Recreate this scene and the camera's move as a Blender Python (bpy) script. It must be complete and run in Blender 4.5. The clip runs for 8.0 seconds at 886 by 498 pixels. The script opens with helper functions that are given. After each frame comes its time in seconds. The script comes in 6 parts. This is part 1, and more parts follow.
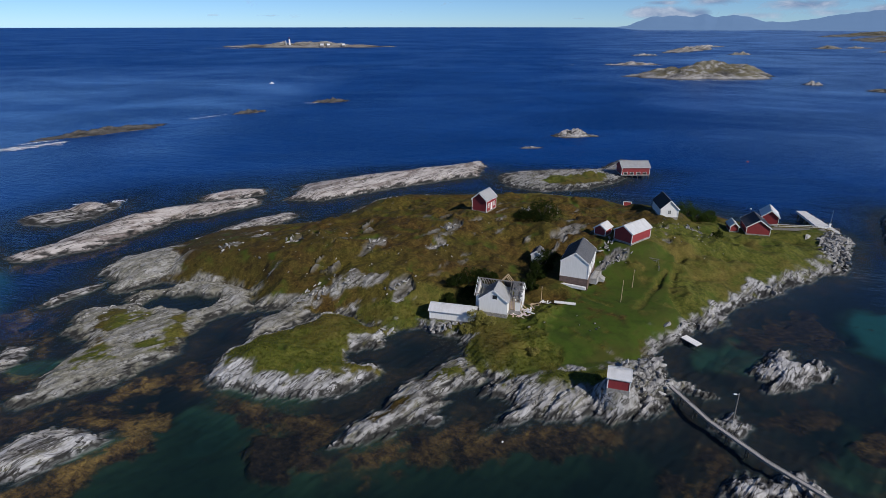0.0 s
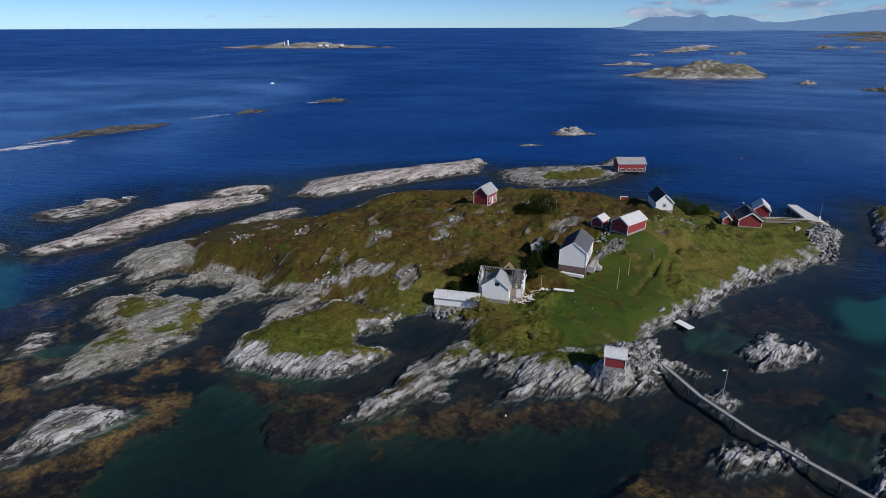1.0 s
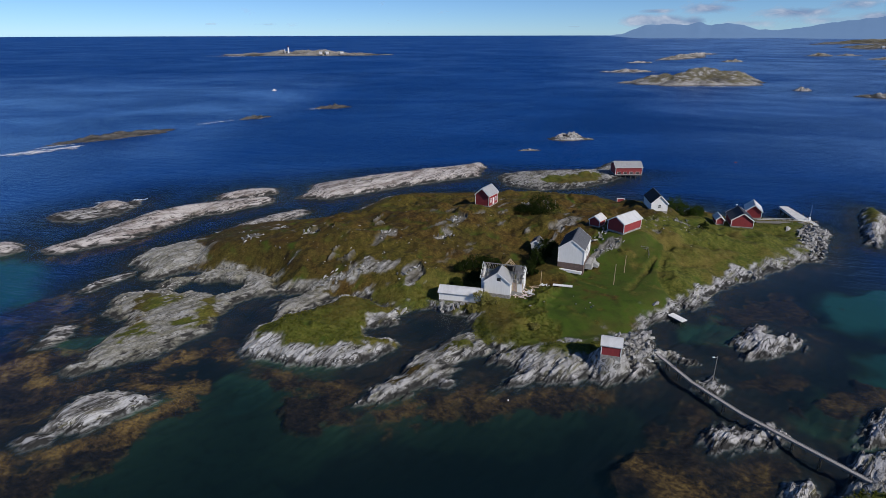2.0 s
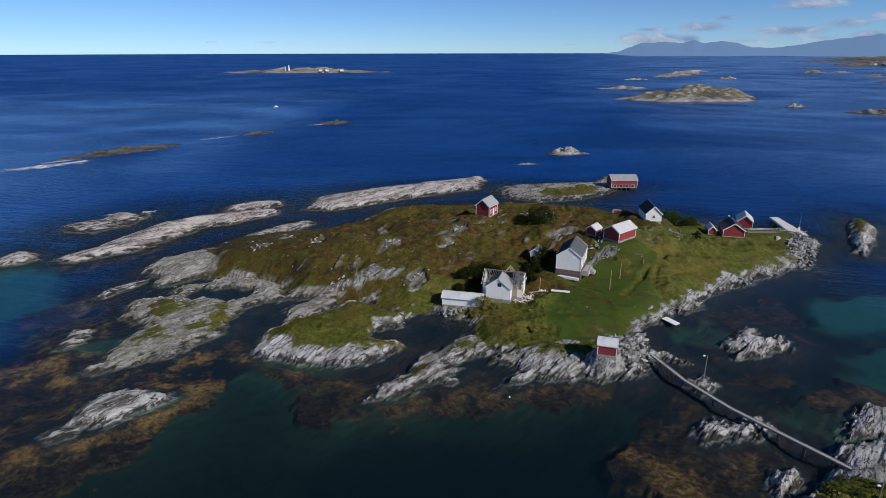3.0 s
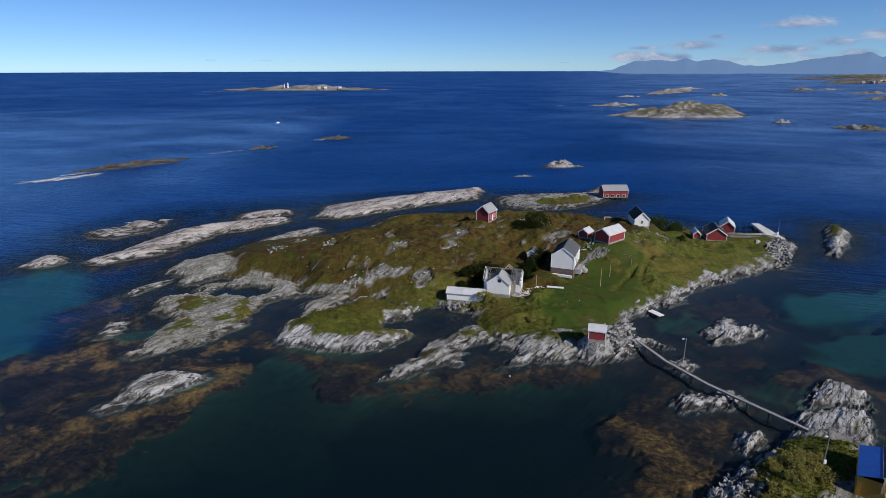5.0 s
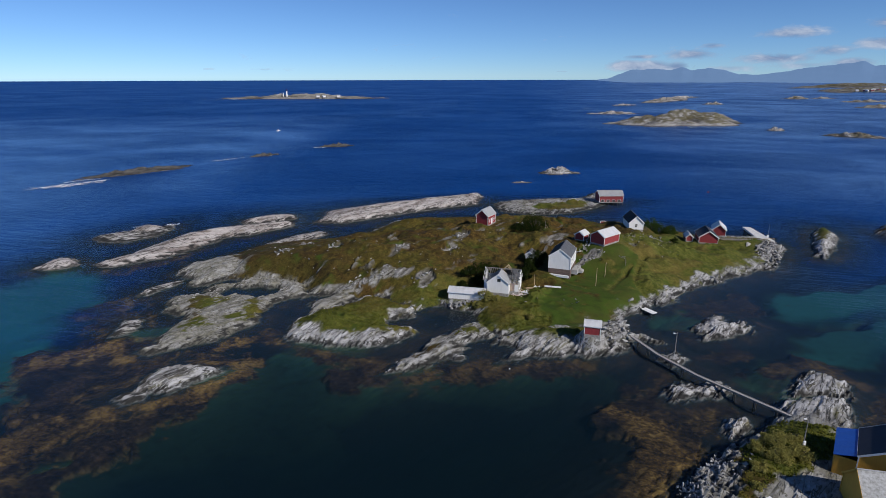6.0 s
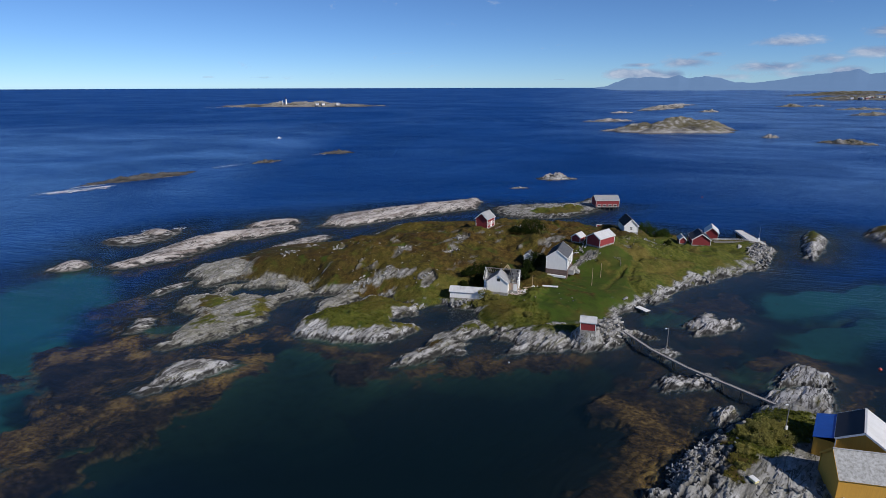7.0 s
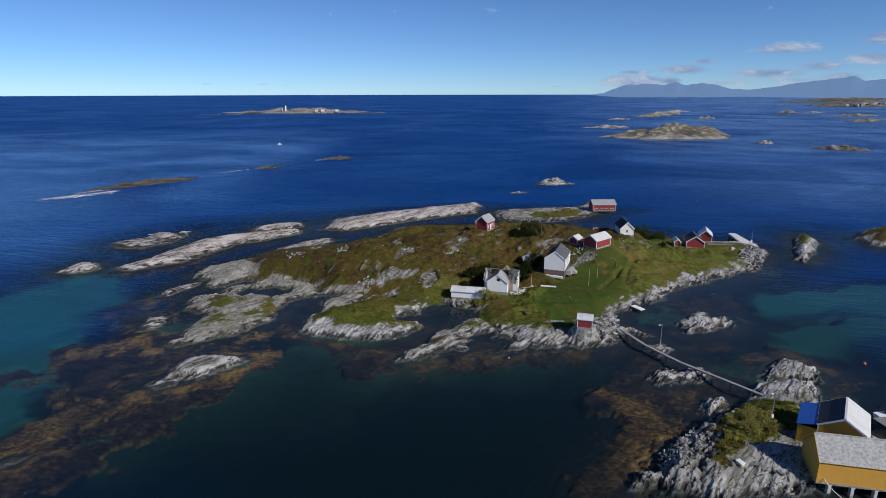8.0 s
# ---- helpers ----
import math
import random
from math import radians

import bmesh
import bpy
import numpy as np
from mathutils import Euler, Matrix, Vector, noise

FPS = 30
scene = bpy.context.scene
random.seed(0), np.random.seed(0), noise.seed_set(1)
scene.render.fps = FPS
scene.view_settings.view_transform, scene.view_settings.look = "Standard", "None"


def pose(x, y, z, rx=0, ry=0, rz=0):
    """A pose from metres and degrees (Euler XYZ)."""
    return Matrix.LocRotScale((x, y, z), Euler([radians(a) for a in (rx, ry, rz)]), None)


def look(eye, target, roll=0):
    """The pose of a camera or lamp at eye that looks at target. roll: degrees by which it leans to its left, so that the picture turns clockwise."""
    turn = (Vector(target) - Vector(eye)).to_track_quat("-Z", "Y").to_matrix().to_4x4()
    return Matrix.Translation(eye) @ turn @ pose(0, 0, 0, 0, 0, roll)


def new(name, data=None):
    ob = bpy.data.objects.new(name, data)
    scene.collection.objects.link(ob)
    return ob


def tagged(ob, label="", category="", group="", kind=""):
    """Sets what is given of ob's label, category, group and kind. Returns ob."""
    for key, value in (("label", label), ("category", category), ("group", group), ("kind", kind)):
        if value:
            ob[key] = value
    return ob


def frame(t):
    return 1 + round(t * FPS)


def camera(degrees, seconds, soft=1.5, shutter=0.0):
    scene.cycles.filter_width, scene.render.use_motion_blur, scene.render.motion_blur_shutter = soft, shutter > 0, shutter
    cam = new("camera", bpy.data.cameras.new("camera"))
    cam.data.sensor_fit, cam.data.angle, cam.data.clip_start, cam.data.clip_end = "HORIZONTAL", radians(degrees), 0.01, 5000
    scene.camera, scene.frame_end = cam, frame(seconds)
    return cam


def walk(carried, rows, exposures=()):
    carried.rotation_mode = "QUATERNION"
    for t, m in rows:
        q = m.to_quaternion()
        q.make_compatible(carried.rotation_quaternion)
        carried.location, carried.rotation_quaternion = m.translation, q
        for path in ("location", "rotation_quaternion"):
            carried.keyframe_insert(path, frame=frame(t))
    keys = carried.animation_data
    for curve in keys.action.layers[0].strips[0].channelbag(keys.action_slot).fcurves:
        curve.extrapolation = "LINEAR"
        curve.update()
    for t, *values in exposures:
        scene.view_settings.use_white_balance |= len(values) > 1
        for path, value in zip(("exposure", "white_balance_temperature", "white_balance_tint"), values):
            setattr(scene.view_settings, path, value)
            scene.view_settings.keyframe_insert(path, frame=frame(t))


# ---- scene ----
cam = camera(76.0, 8.0, soft=0.7)

PATH = [
    (0, (2.528, 5.618, 60.26), (2.495, 7.477, 59.523), -0.0),
    (0.5, (1.823, 2.472, 60.114), (1.794, 4.332, 59.378), -0.0),
    (1, (1.301, -0.556, 60.052), (1.274, 1.304, 59.317), -0.1),
    (1.5, (0.706, -3.744, 60.071), (0.681, -1.882, 59.339), -0.1),
    (3, (-0.896, -13.077, 60.23), (-0.913, -11.189, 59.569), -0.1),
    (3.5, (-1.447, -16.338, 60.179), (-1.46, -14.446, 59.531), -0.1),
    (4, (-1.991, -19.61, 60.206), (-2.0, -17.713, 59.571), -0.1),
    (4.5, (-2.451, -23.112, 60.234), (-2.458, -21.211, 59.613), -0.1),
    (6, (-4.063, -33.105, 60.311), (-4.059, -31.191, 59.731), -0.1),
    (6.5, (-4.627, -36.311, 60.348), (-4.619, -34.394, 59.78), -0.1),
    (7, (-4.985, -39.425, 60.275), (-4.975, -37.504, 59.72), -0.1),
    (7.5, (-5.56, -42.344, 60.296), (-5.546, -40.42, 59.751), -0.1),
    (8, (-6.019, -45.15, 60.361), (-6.003, -43.222, 59.827), -0.1),
]
walk(cam, [(t, look(eye, target, roll)) for t, eye, target, roll in PATH], [(0, -0.29, 6250, 10), (8, -0.25, 6250, 10)])

# ---- light ----
SUN_AZ, SUN_EL = radians(131), radians(34)
world = bpy.data.worlds.new("world")
scene.world = world
world.use_nodes = True
wt = world.node_tree
sky = wt.nodes.new("ShaderNodeTexSky")
sky.sky_type, sky.sun_disc = "NISHITA", False
sky.sun_elevation, sky.sun_rotation = SUN_EL, SUN_AZ
sky.air_density, sky.dust_density, sky.ozone_density = 0.6, 0.0, 4.0
wt.nodes["Background"].inputs[1].default_value = 0.104
tint = wt.nodes.new("ShaderNodeMix")
tint.data_type, tint.blend_type = "RGBA", "MULTIPLY"
tint.inputs[0].default_value = 1.0
tint.inputs[7].default_value = (0.72, 0.90, 1.10, 1)
wt.links.new(sky.outputs[0], tint.inputs[6])
wt.links.new(tint.outputs[2], wt.nodes["Background"].inputs[0])
sun = new("sun", bpy.data.lights.new("sun", "SUN"))
sun.data.energy, sun.data.angle, sun.data.color = 5.0, radians(0.53), (1.0, 0.91, 0.80)
sun_dir = Vector((math.sin(SUN_AZ) * math.cos(SUN_EL), math.cos(SUN_AZ) * math.cos(SUN_EL), math.sin(SUN_EL)))
sun.matrix_world = look(sun_dir * 300, (0, 0, 0))


# ---- materials ----
class Mat:
    """A node material with a Principled shader and a few short cuts."""

    def __init__(self, name, rough=0.8, metal=0.0):
        self.m = bpy.data.materials.new(name)
        self.m.use_nodes = True
        self.t = self.m.node_tree
        self.bsdf = self.t.nodes["Principled BSDF"]
        self.bsdf.inputs["Roughness"].default_value = rough
        self.bsdf.inputs["Metallic"].default_value = metal

    def node(self, kind, **values):
        n = self.t.nodes.new(kind)
        for k, v in values.items():
            n.inputs[k.replace("_", " ")].default_value = v
        return n

    def link(self, a, b):
        self.t.links.new(a, b)

    def coords(self, scale=(1, 1, 1), turn=0.0, space="Object"):
        c = self.node("ShaderNodeTexCoord")
        m = self.node("ShaderNodeMapping")
        m.vector_type = "TEXTURE"
        m.inputs["Scale"].default_value = [1 / k for k in scale]
        m.inputs["Rotation"].default_value = (0, 0, -turn)
        self.link(c.outputs[space], m.inputs[0])
        return m.outputs[0]

    def noise(self, vec, scale, detail=6, rough=0.6, distortion=0.0):
        n = self.node("ShaderNodeTexNoise", Scale=scale, Detail=detail, Roughness=rough, Distortion=distortion)
        self.link(vec, n.inputs["Vector"])
        return n.outputs[0]

    def ramp(self, value, stops):
        r = self.node("ShaderNodeValToRGB")
        e = r.color_ramp.elements
        while len(e) < len(stops):
            e.new(0.5)
        for el, (p, c) in zip(e, stops):
            el.position = p
            el.color = (*c, 1) if isinstance(c, tuple) else (c, c, c, 1)
        self.link(value, r.inputs[0])
        return r.outputs[0]

    def mix(self, fac, a, b, blend="MIX"):
        n = self.t.nodes.new("ShaderNodeMix")
        n.data_type, n.blend_type = "RGBA", blend
        for s, v in ((n.inputs[0], fac), (n.inputs[6], a), (n.inputs[7], b)):
            if isinstance(v, (int, float)):
                s.default_value = v
            elif isinstance(v, tuple):
                s.default_value = (*v, 1)
            else:
                self.link(v, s)
        return n.outputs[2]

    def math(self, op, a, b=0.0, clamp=False):
        n = self.t.nodes.new("ShaderNodeMath")
        n.operation, n.use_clamp = op, clamp
        for s, v in ((n.inputs[0], a), (n.inputs[1], b)):
            if isinstance(v, (int, float)):
                s.default_value = v
            else:
                self.link(v, s)
        return n.outputs[0]

    def cells(self, vec, scale, feature="F1", randomness=1.0):
        n = self.node("ShaderNodeTexVoronoi", Scale=scale, Randomness=randomness)
        n.feature = feature
        self.link(vec, n.inputs["Vector"])
        return n.outputs["Color"] if feature == "F1" else n.outputs["Distance"]

    def warped(self, vec, amount, scale):
        n = self.node("ShaderNodeTexNoise", Scale=scale, Detail=4)
        self.link(vec, n.inputs["Vector"])
        a = self.t.nodes.new("ShaderNodeVectorMath")
        a.operation = "MULTIPLY_ADD"
        a.inputs[1].default_value = (amount, amount, amount)
        self.link(n.outputs["Color"], a.inputs[0])
        self.link(vec, a.inputs[2])
        return a.outputs[0]

    def attr(self, name):
        n = self.t.nodes.new("ShaderNodeAttribute")
        n.attribute_name = name
        return n.outputs["Fac"]

    def color(self, v):
        if isinstance(v, tuple):
            self.bsdf.inputs["Base Color"].default_value = (*v, 1)
        else:
            self.link(v, self.bsdf.inputs["Base Color"])
        return self

    def bump(self, height, distance, strength=1.0):
        n = self.node("ShaderNodeBump", Strength=strength, Distance=distance)
        self.link(height, n.inputs["Height"])
        self.link(n.outputs[0], self.bsdf.inputs["Normal"])
        return self


STRIKE = radians(47)


def cover(m, flat):
    """Colours of heather moor, tall grass and lawn over the ground, and the clumps that they grow in."""
    big, mid = m.noise(flat, 0.055, 5, 0.6, 0.5), m.noise(flat, 0.3, 6)
    broad = m.noise(flat, 0.022, 3)
    tuft = m.noise(flat, 5.5, 4, 0.7)
    clump = m.noise(flat, 0.9, 7, 0.68, 0.6)
    rust = m.ramp(clump, [(0.32, (0.028, 0.016, 0.006)), (0.46, (0.066, 0.041, 0.011)), (0.58, (0.102, 0.065, 0.017)), (0.74, (0.150, 0.100, 0.031))])
    olive = m.ramp(clump, [(0.32, (0.028, 0.030, 0.006)), (0.5, (0.074, 0.063, 0.012)), (0.72, (0.142, 0.114, 0.027))])
    heath = m.mix(m.ramp(big, [(0.42, 0.0), (0.58, 1.0)]), rust, olive)
    heath = m.mix(m.ramp(m.noise(flat, 0.13, 6, 0.65, 0.8), [(0.52, 0.0), (0.64, 0.75)]), heath, (0.089, 0.070, 0.015))
    heath = m.mix(m.ramp(mid, [(0.57, 0.0), (0.67, 0.8)]), heath, (0.022, 0.015, 0.007))
    heath = m.mix(m.ramp(broad, [(0.5, 0.0), (0.62, 0.45)]), heath, (0.039, 0.026, 0.010))
    heath = m.mix(1.0, heath, (0.94, 0.93, 0.86), "MULTIPLY")
    tall = m.ramp(clump, [(0.30, (0.032, 0.040, 0.007)), (0.5, (0.080, 0.090, 0.014)), (0.72, (0.150, 0.138, 0.033))])
    tall = m.mix(m.ramp(big, [(0.5, 0.0), (0.64, 0.65)]), tall, (0.133, 0.095, 0.026))
    tall = m.mix(m.ramp(mid, [(0.6, 0.0), (0.72, 0.6)]), tall, (0.028, 0.030, 0.009))
    speck = m.ramp(m.noise(flat, 2.6, 6, 0.75), [(0.34, 0.5), (0.66, 1.35)])
    heath, tall = m.mix(1.0, heath, speck, "MULTIPLY"), m.mix(0.7, tall, speck, "MULTIPLY")
    lawn = m.ramp(tuft, [(0.3, (0.036, 0.070, 0.006)), (0.7, (0.068, 0.110, 0.010))])
    lawn = m.mix(m.ramp(clump, [(0.45, 0.0), (0.70, 0.55)]), lawn, (0.080, 0.098, 0.014))
    lawn = m.mix(m.ramp(mid, [(0.48, 0.0), (0.62, 0.6)]), lawn, (0.030, 0.050, 0.007))
    lawn = m.mix(m.ramp(m.noise(flat, 0.16, 6, 0.65, 0.8), [(0.5, 0.0), (0.66, 0.5)]), lawn, (0.078, 0.078, 0.015))
    lawn = m.mix(m.ramp(big, [(0.5, 0.0), (0.66, 0.5)]), lawn, (0.075, 0.066, 0.014))
    lawn = m.mix(1.0, lawn, (0.80, 0.80, 0.90), "MULTIPLY")
    return heath, tall, lawn, clump


def make_ground():
    """Gneiss, heather, grass and lawn on land, kelp and sand under water, mixed by the masks of the mesh."""
    m = Mat("island_ground", 0.9)
    m.bsdf.inputs["Specular IOR Level"].default_value = 0.15
    flat = m.coords((1, 1, 1))
    strata = m.coords((0.12, 0.9, 0.5), -STRIKE)
    big, mid, fine = m.noise(flat, 0.07, 5), m.noise(flat, 0.45, 6), m.noise(flat, 2.6, 5)
    lay = m.noise(strata, 1.0, 8, 0.7, 0.6)
    slabs = m.warped(m.coords((0.13, 0.5, 0.4), -STRIKE), 0.7, 0.6)
    chips_at = m.warped(m.coords((0.36, 1.3, 0.9), -STRIKE - 0.06), 0.7, 0.7)
    seam, chip_seam = m.cells(slabs, 1.0, "DISTANCE_TO_EDGE"), m.cells(chips_at, 1.0, "DISTANCE_TO_EDGE")
    slab, chip = m.cells(slabs, 1.0), m.cells(chips_at, 1.0)
    crack = m.noise(m.coords((0.25, 1.2, 0.8), -STRIKE), 1.0, 6, 0.7, 0.6)
    bands = m.noise(m.coords((0.16, 0.8, 0.5), -STRIKE), 1.0, 6, 0.62, 0.4)
    joints = m.noise(m.coords((0.06, 0.42, 0.3), -STRIKE - 0.05), 1.0, 5, 0.55, 0.7)
    pieces = m.math("ADD", m.math("MULTIPLY", m.math("ADD", slab, chip), 0.10), m.math("MULTIPLY", m.attr("slab"), 0.26))
    tone = m.math("ADD", m.math("MULTIPLY", bands, 0.32), m.math("ADD", pieces, m.math("MULTIPLY", lay, 0.24)))
    rock = m.ramp(tone, [(0.36, (0.14, 0.138, 0.135)), (0.45, (0.29, 0.288, 0.286)), (0.55, (0.385, 0.385, 0.387)), (0.66, (0.49, 0.49, 0.495))])
    pink = m.ramp(tone, [(0.40, (0.22, 0.18, 0.16)), (0.50, (0.44, 0.40, 0.375)), (0.62, (0.55, 0.51, 0.48))])
    rock = m.mix(m.math("MULTIPLY", m.attr("pale"), 0.8), rock, pink)
    broken = m.math("MULTIPLY", m.ramp(m.noise(flat, 0.22, 4), [(0.4, 0.25), (0.6, 1.0)]), m.math("SUBTRACT", 1.0, m.math("MULTIPLY", m.attr("pale"), 0.75)))
    rock = m.mix(m.math("MULTIPLY", m.ramp(chip_seam, [(0.02, 0.4), (0.07, 0.0)]), broken), rock, (0.05, 0.047, 0.043))
    gaps = m.ramp(m.noise(flat, 0.5, 4), [(0.42, 0.15), (0.58, 1.0)])
    rock = m.mix(m.math("MULTIPLY", m.ramp(seam, [(0.008, 0.6), (0.03, 0.0)]), gaps), rock, (0.022, 0.021, 0.019))
    rock = m.mix(m.ramp(crack, [(0.34, 0.95), (0.385, 0.0)]), rock, (0.028, 0.026, 0.023))
    notch = m.noise(m.coords((0.55, 1.0, 0.8), -STRIKE), 1.0, 5, 0.68, 0.3)
    rock = m.mix(m.math("MULTIPLY", m.ramp(notch, [(0.37, 0.95), (0.405, 0.0)]), m.math("SUBTRACT", 1.0, m.math("MULTIPLY", m.attr("pale"), 0.8))), rock, (0.024, 0.023, 0.021))
    split = m.math("ABSOLUTE", m.math("SUBTRACT", joints, 0.5))
    rock = m.mix(m.ramp(split, [(0.006, 0.9), (0.022, 0.0)]), rock, (0.030, 0.028, 0.025))
    moss = m.math("MULTIPLY", m.ramp(m.noise(m.coords((0.16, 0.6, 0.5), -STRIKE), 1.0, 6, 0.7, 0.4), [(0.54, 0.0), (0.62, 0.65)]), m.math("SUBTRACT", 1.0, m.math("ADD", m.attr("pale"), m.math("MULTIPLY", m.attr("pale"), 1.0)), True))
    rock = m.mix(moss, rock, (0.085, 0.080, 0.025))
    grey = m.ramp(m.noise(flat, 0.35, 6, 0.7, 0.5), [(0.42, 1.0), (0.60, 0.45)])
    rock = m.mix(m.math("MULTIPLY", m.attr("mossy"), grey), rock, m.ramp(m.noise(flat, 1.6, 6, 0.7), [(0.35, (0.085, 0.080, 0.062)), (0.52, (0.17, 0.166, 0.135)), (0.68, (0.25, 0.245, 0.215))]))
    rock = m.mix(m.ramp(mid, [(0.55, 0.0), (0.72, 0.5)]), rock, (0.19, 0.175, 0.11))
    rock = m.mix(m.math("MULTIPLY", m.attr("inland"), 0.9), rock, m.ramp(tone, [(0.42, (0.06, 0.054, 0.040)), (0.54, (0.15, 0.143, 0.128)), (0.68, (0.26, 0.25, 0.235))]))
    # darker colour along cracks, block edges and pits of the rock
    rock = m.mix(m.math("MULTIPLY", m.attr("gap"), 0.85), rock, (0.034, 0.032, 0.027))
    # the black lichen belt above the tide
    rock = m.mix(m.attr("tide"), rock, (0.027, 0.027, 0.026))
    heath, tall, lawn, clump = cover(m, flat)
    veg = m.mix(m.attr("meadow"), heath, tall)
    veg = m.mix(m.attr("lawn"), veg, lawn)
    land = m.mix(m.attr("grass"), rock, veg)
    frond = m.math("ADD", m.math("MULTIPLY", m.noise(m.coords((1.1, 1.3, 1), 0.5), 0.9, 8, 0.72, 0.4), 0.54), m.math("MULTIPLY", m.noise(flat, 0.14, 5, 0.65, 0.8), 0.46))
    weed = m.ramp(frond, [(0.42, (0.010, 0.010, 0.015)), (0.50, (0.030, 0.023, 0.021)), (0.57, (0.072, 0.045, 0.026)), (0.65, (0.135, 0.080, 0.038))])
    gold = m.ramp(frond, [(0.40, (0.022, 0.018, 0.017)), (0.48, (0.105, 0.061, 0.027)), (0.55, (0.24, 0.141, 0.049)), (0.63, (0.42, 0.258, 0.086))])
    weed = m.mix(m.attr("golden"), weed, gold)
    bed = m.ramp(m.attr("sand"), [(0.0, (0.011, 0.018, 0.022)), (0.3, (0.026, 0.060, 0.040)), (1.0, (0.036, 0.225, 0.225))])
    bed = m.mix(m.math("MULTIPLY", m.ramp(mid, [(0.5, 0.0), (0.66, 0.55)]), m.math("SUBTRACT", 1.0, m.attr("sand"), True)), bed, (0.010, 0.018, 0.018))
    bed = m.mix(m.attr("kelp"), bed, weed)
    m.color(m.mix(m.attr("under"), land, bed))
    relief = m.math("ADD", m.math("MULTIPLY", bands, 0.7), m.math("MULTIPLY", m.ramp(seam, [(0.0, 0.0), (0.02, 1.0)]), 0.10))
    relief = m.math("ADD", relief, m.math("MULTIPLY", m.ramp(chip_seam, [(0.0, 0.0), (0.08, 1.0)]), 0.06))
    relief = m.math("ADD", relief, m.math("ADD", m.math("MULTIPLY", chip, 0.10), m.math("MULTIPLY", m.ramp(split, [(0.0, 0.0), (0.02, 1.0)]), 0.5)))
    relief = m.math("MULTIPLY", relief, m.math("SUBTRACT", 1.0, m.math("ADD", m.attr("grass"), m.attr("under")), True))
    relief = m.math("ADD", relief, m.math("MULTIPLY", m.math("MULTIPLY", clump, 1.3), m.math("SUBTRACT", m.attr("grass"), m.math("MULTIPLY", m.attr("lawn"), 0.5), True)))
    m.bump(relief, 0.3, 0.7)
    return m.m


def make_sea():
    """Clear cold water: a rippled mirror over a tinted, see-through body."""
    m = Mat("sea_water")
    t = m.t
    t.nodes.remove(m.bsdf)
    flat = m.coords((1, 1, 1))
    swell = m.noise(m.coords((0.035, 0.20, 1), radians(14)), 1.0, 5, 0.6, 0.4)
    chop = m.noise(m.coords((0.18, 0.7, 1), radians(20)), 1.0, 5, 0.65)
    patch = m.ramp(m.noise(m.coords((0.006, 0.009, 1), radians(-14)), 1.0, 4, 0.6, 0.8), [(0.4, 0.35), (0.62, 1.0)])
    open_sea = m.math("ADD", m.math("MULTIPLY", m.attr("offshore"), 1.0), 0.004)
    h = m.math("ADD", m.math("MULTIPLY", swell, 0.55), m.math("MULTIPLY", m.math("MULTIPLY", chop, 0.85), patch))
    h = m.math("MULTIPLY", h, open_sea)
    b = m.node("ShaderNodeBump", Strength=1.0, Distance=1.6)
    m.link(h, b.inputs["Height"])
    edge = m.node("ShaderNodeLayerWeight", Blend=0.5)
    m.link(b.outputs[0], edge.inputs["Normal"])
    mirror = m.math("ADD", m.math("MULTIPLY", m.math("POWER", edge.outputs["Facing"], 5.0), 0.98), 0.02)
    gloss = m.node("ShaderNodeBsdfGlossy", Roughness=0.3)
    gloss.inputs[0].default_value = (0.72, 0.88, 1.0, 1)
    m.link(b.outputs[0], gloss.inputs["Normal"])
    clear = m.node("ShaderNodeBsdfTransparent")
    clear.inputs[0].default_value = (0.82, 0.88, 0.86, 1)
    body = m.node("ShaderNodeBsdfDiffuse")
    m.link(m.mix(m.attr("offshore"), (0.003, 0.010, 0.013), (0.003, 0.049, 0.225)), body.inputs[0])
    ripple = m.node("ShaderNodeBump", Strength=1.0, Distance=4.0)
    m.link(h, ripple.inputs["Height"])
    m.link(ripple.outputs[0], body.inputs["Normal"])
    depth = m.node("ShaderNodeMixShader")
    m.link(m.attr("deep"), depth.inputs[0])
    m.link(clear.outputs[0], depth.inputs[1])
    m.link(body.outputs[0], depth.inputs[2])
    mix = m.node("ShaderNodeMixShader")
    lanes = m.ramp(m.noise(m.coords((0.0040, 0.0046, 1), radians(-8)), 1.0, 6, 0.62, 1.2), [(0.44, 0.17), (0.72, 0.38)])
    slick = m.ramp(m.noise(m.coords((0.0035, 0.006, 1), radians(24)), 1.0, 5, 0.55, 1.6), [(0.40, 0.45), (0.62, 1.3)])
    lanes = m.math("ADD", lanes, m.math("MULTIPLY", m.attr("sound"), slick))
    lanes = m.math("MAXIMUM", lanes, m.math("MULTIPLY", m.math("SUBTRACT", 1.0, m.attr("offshore"), True), 0.8))
    m.link(m.math("MULTIPLY", mirror, lanes), mix.inputs[0])
    m.link(depth.outputs[0], mix.inputs[1])
    m.link(gloss.outputs[0], mix.inputs[2])
    m.link(mix.outputs[0], t.nodes["Material Output"].inputs[0])
    return m.m


def boards(name, base, dark, scale=7.0, rough=0.75, worn=0.35):
    """Painted or bare boards with upright grain, weathered in patches."""
    m = Mat(name, rough)
    grain = m.noise(m.coords((scale, scale, 0.35)), 1.0, 5, 0.65)
    stain = m.noise(m.coords((0.6, 0.6, 0.9)), 1.0, 5)
    c = m.mix(m.ramp(grain, [(0.35, 0.45), (0.6, 0.0)]), base, dark)
    c = m.mix(m.ramp(stain, [(0.45, 0.0), (0.75, worn)]), c, dark)
    return m.color(c).bump(grain, 0.02, 0.6).m


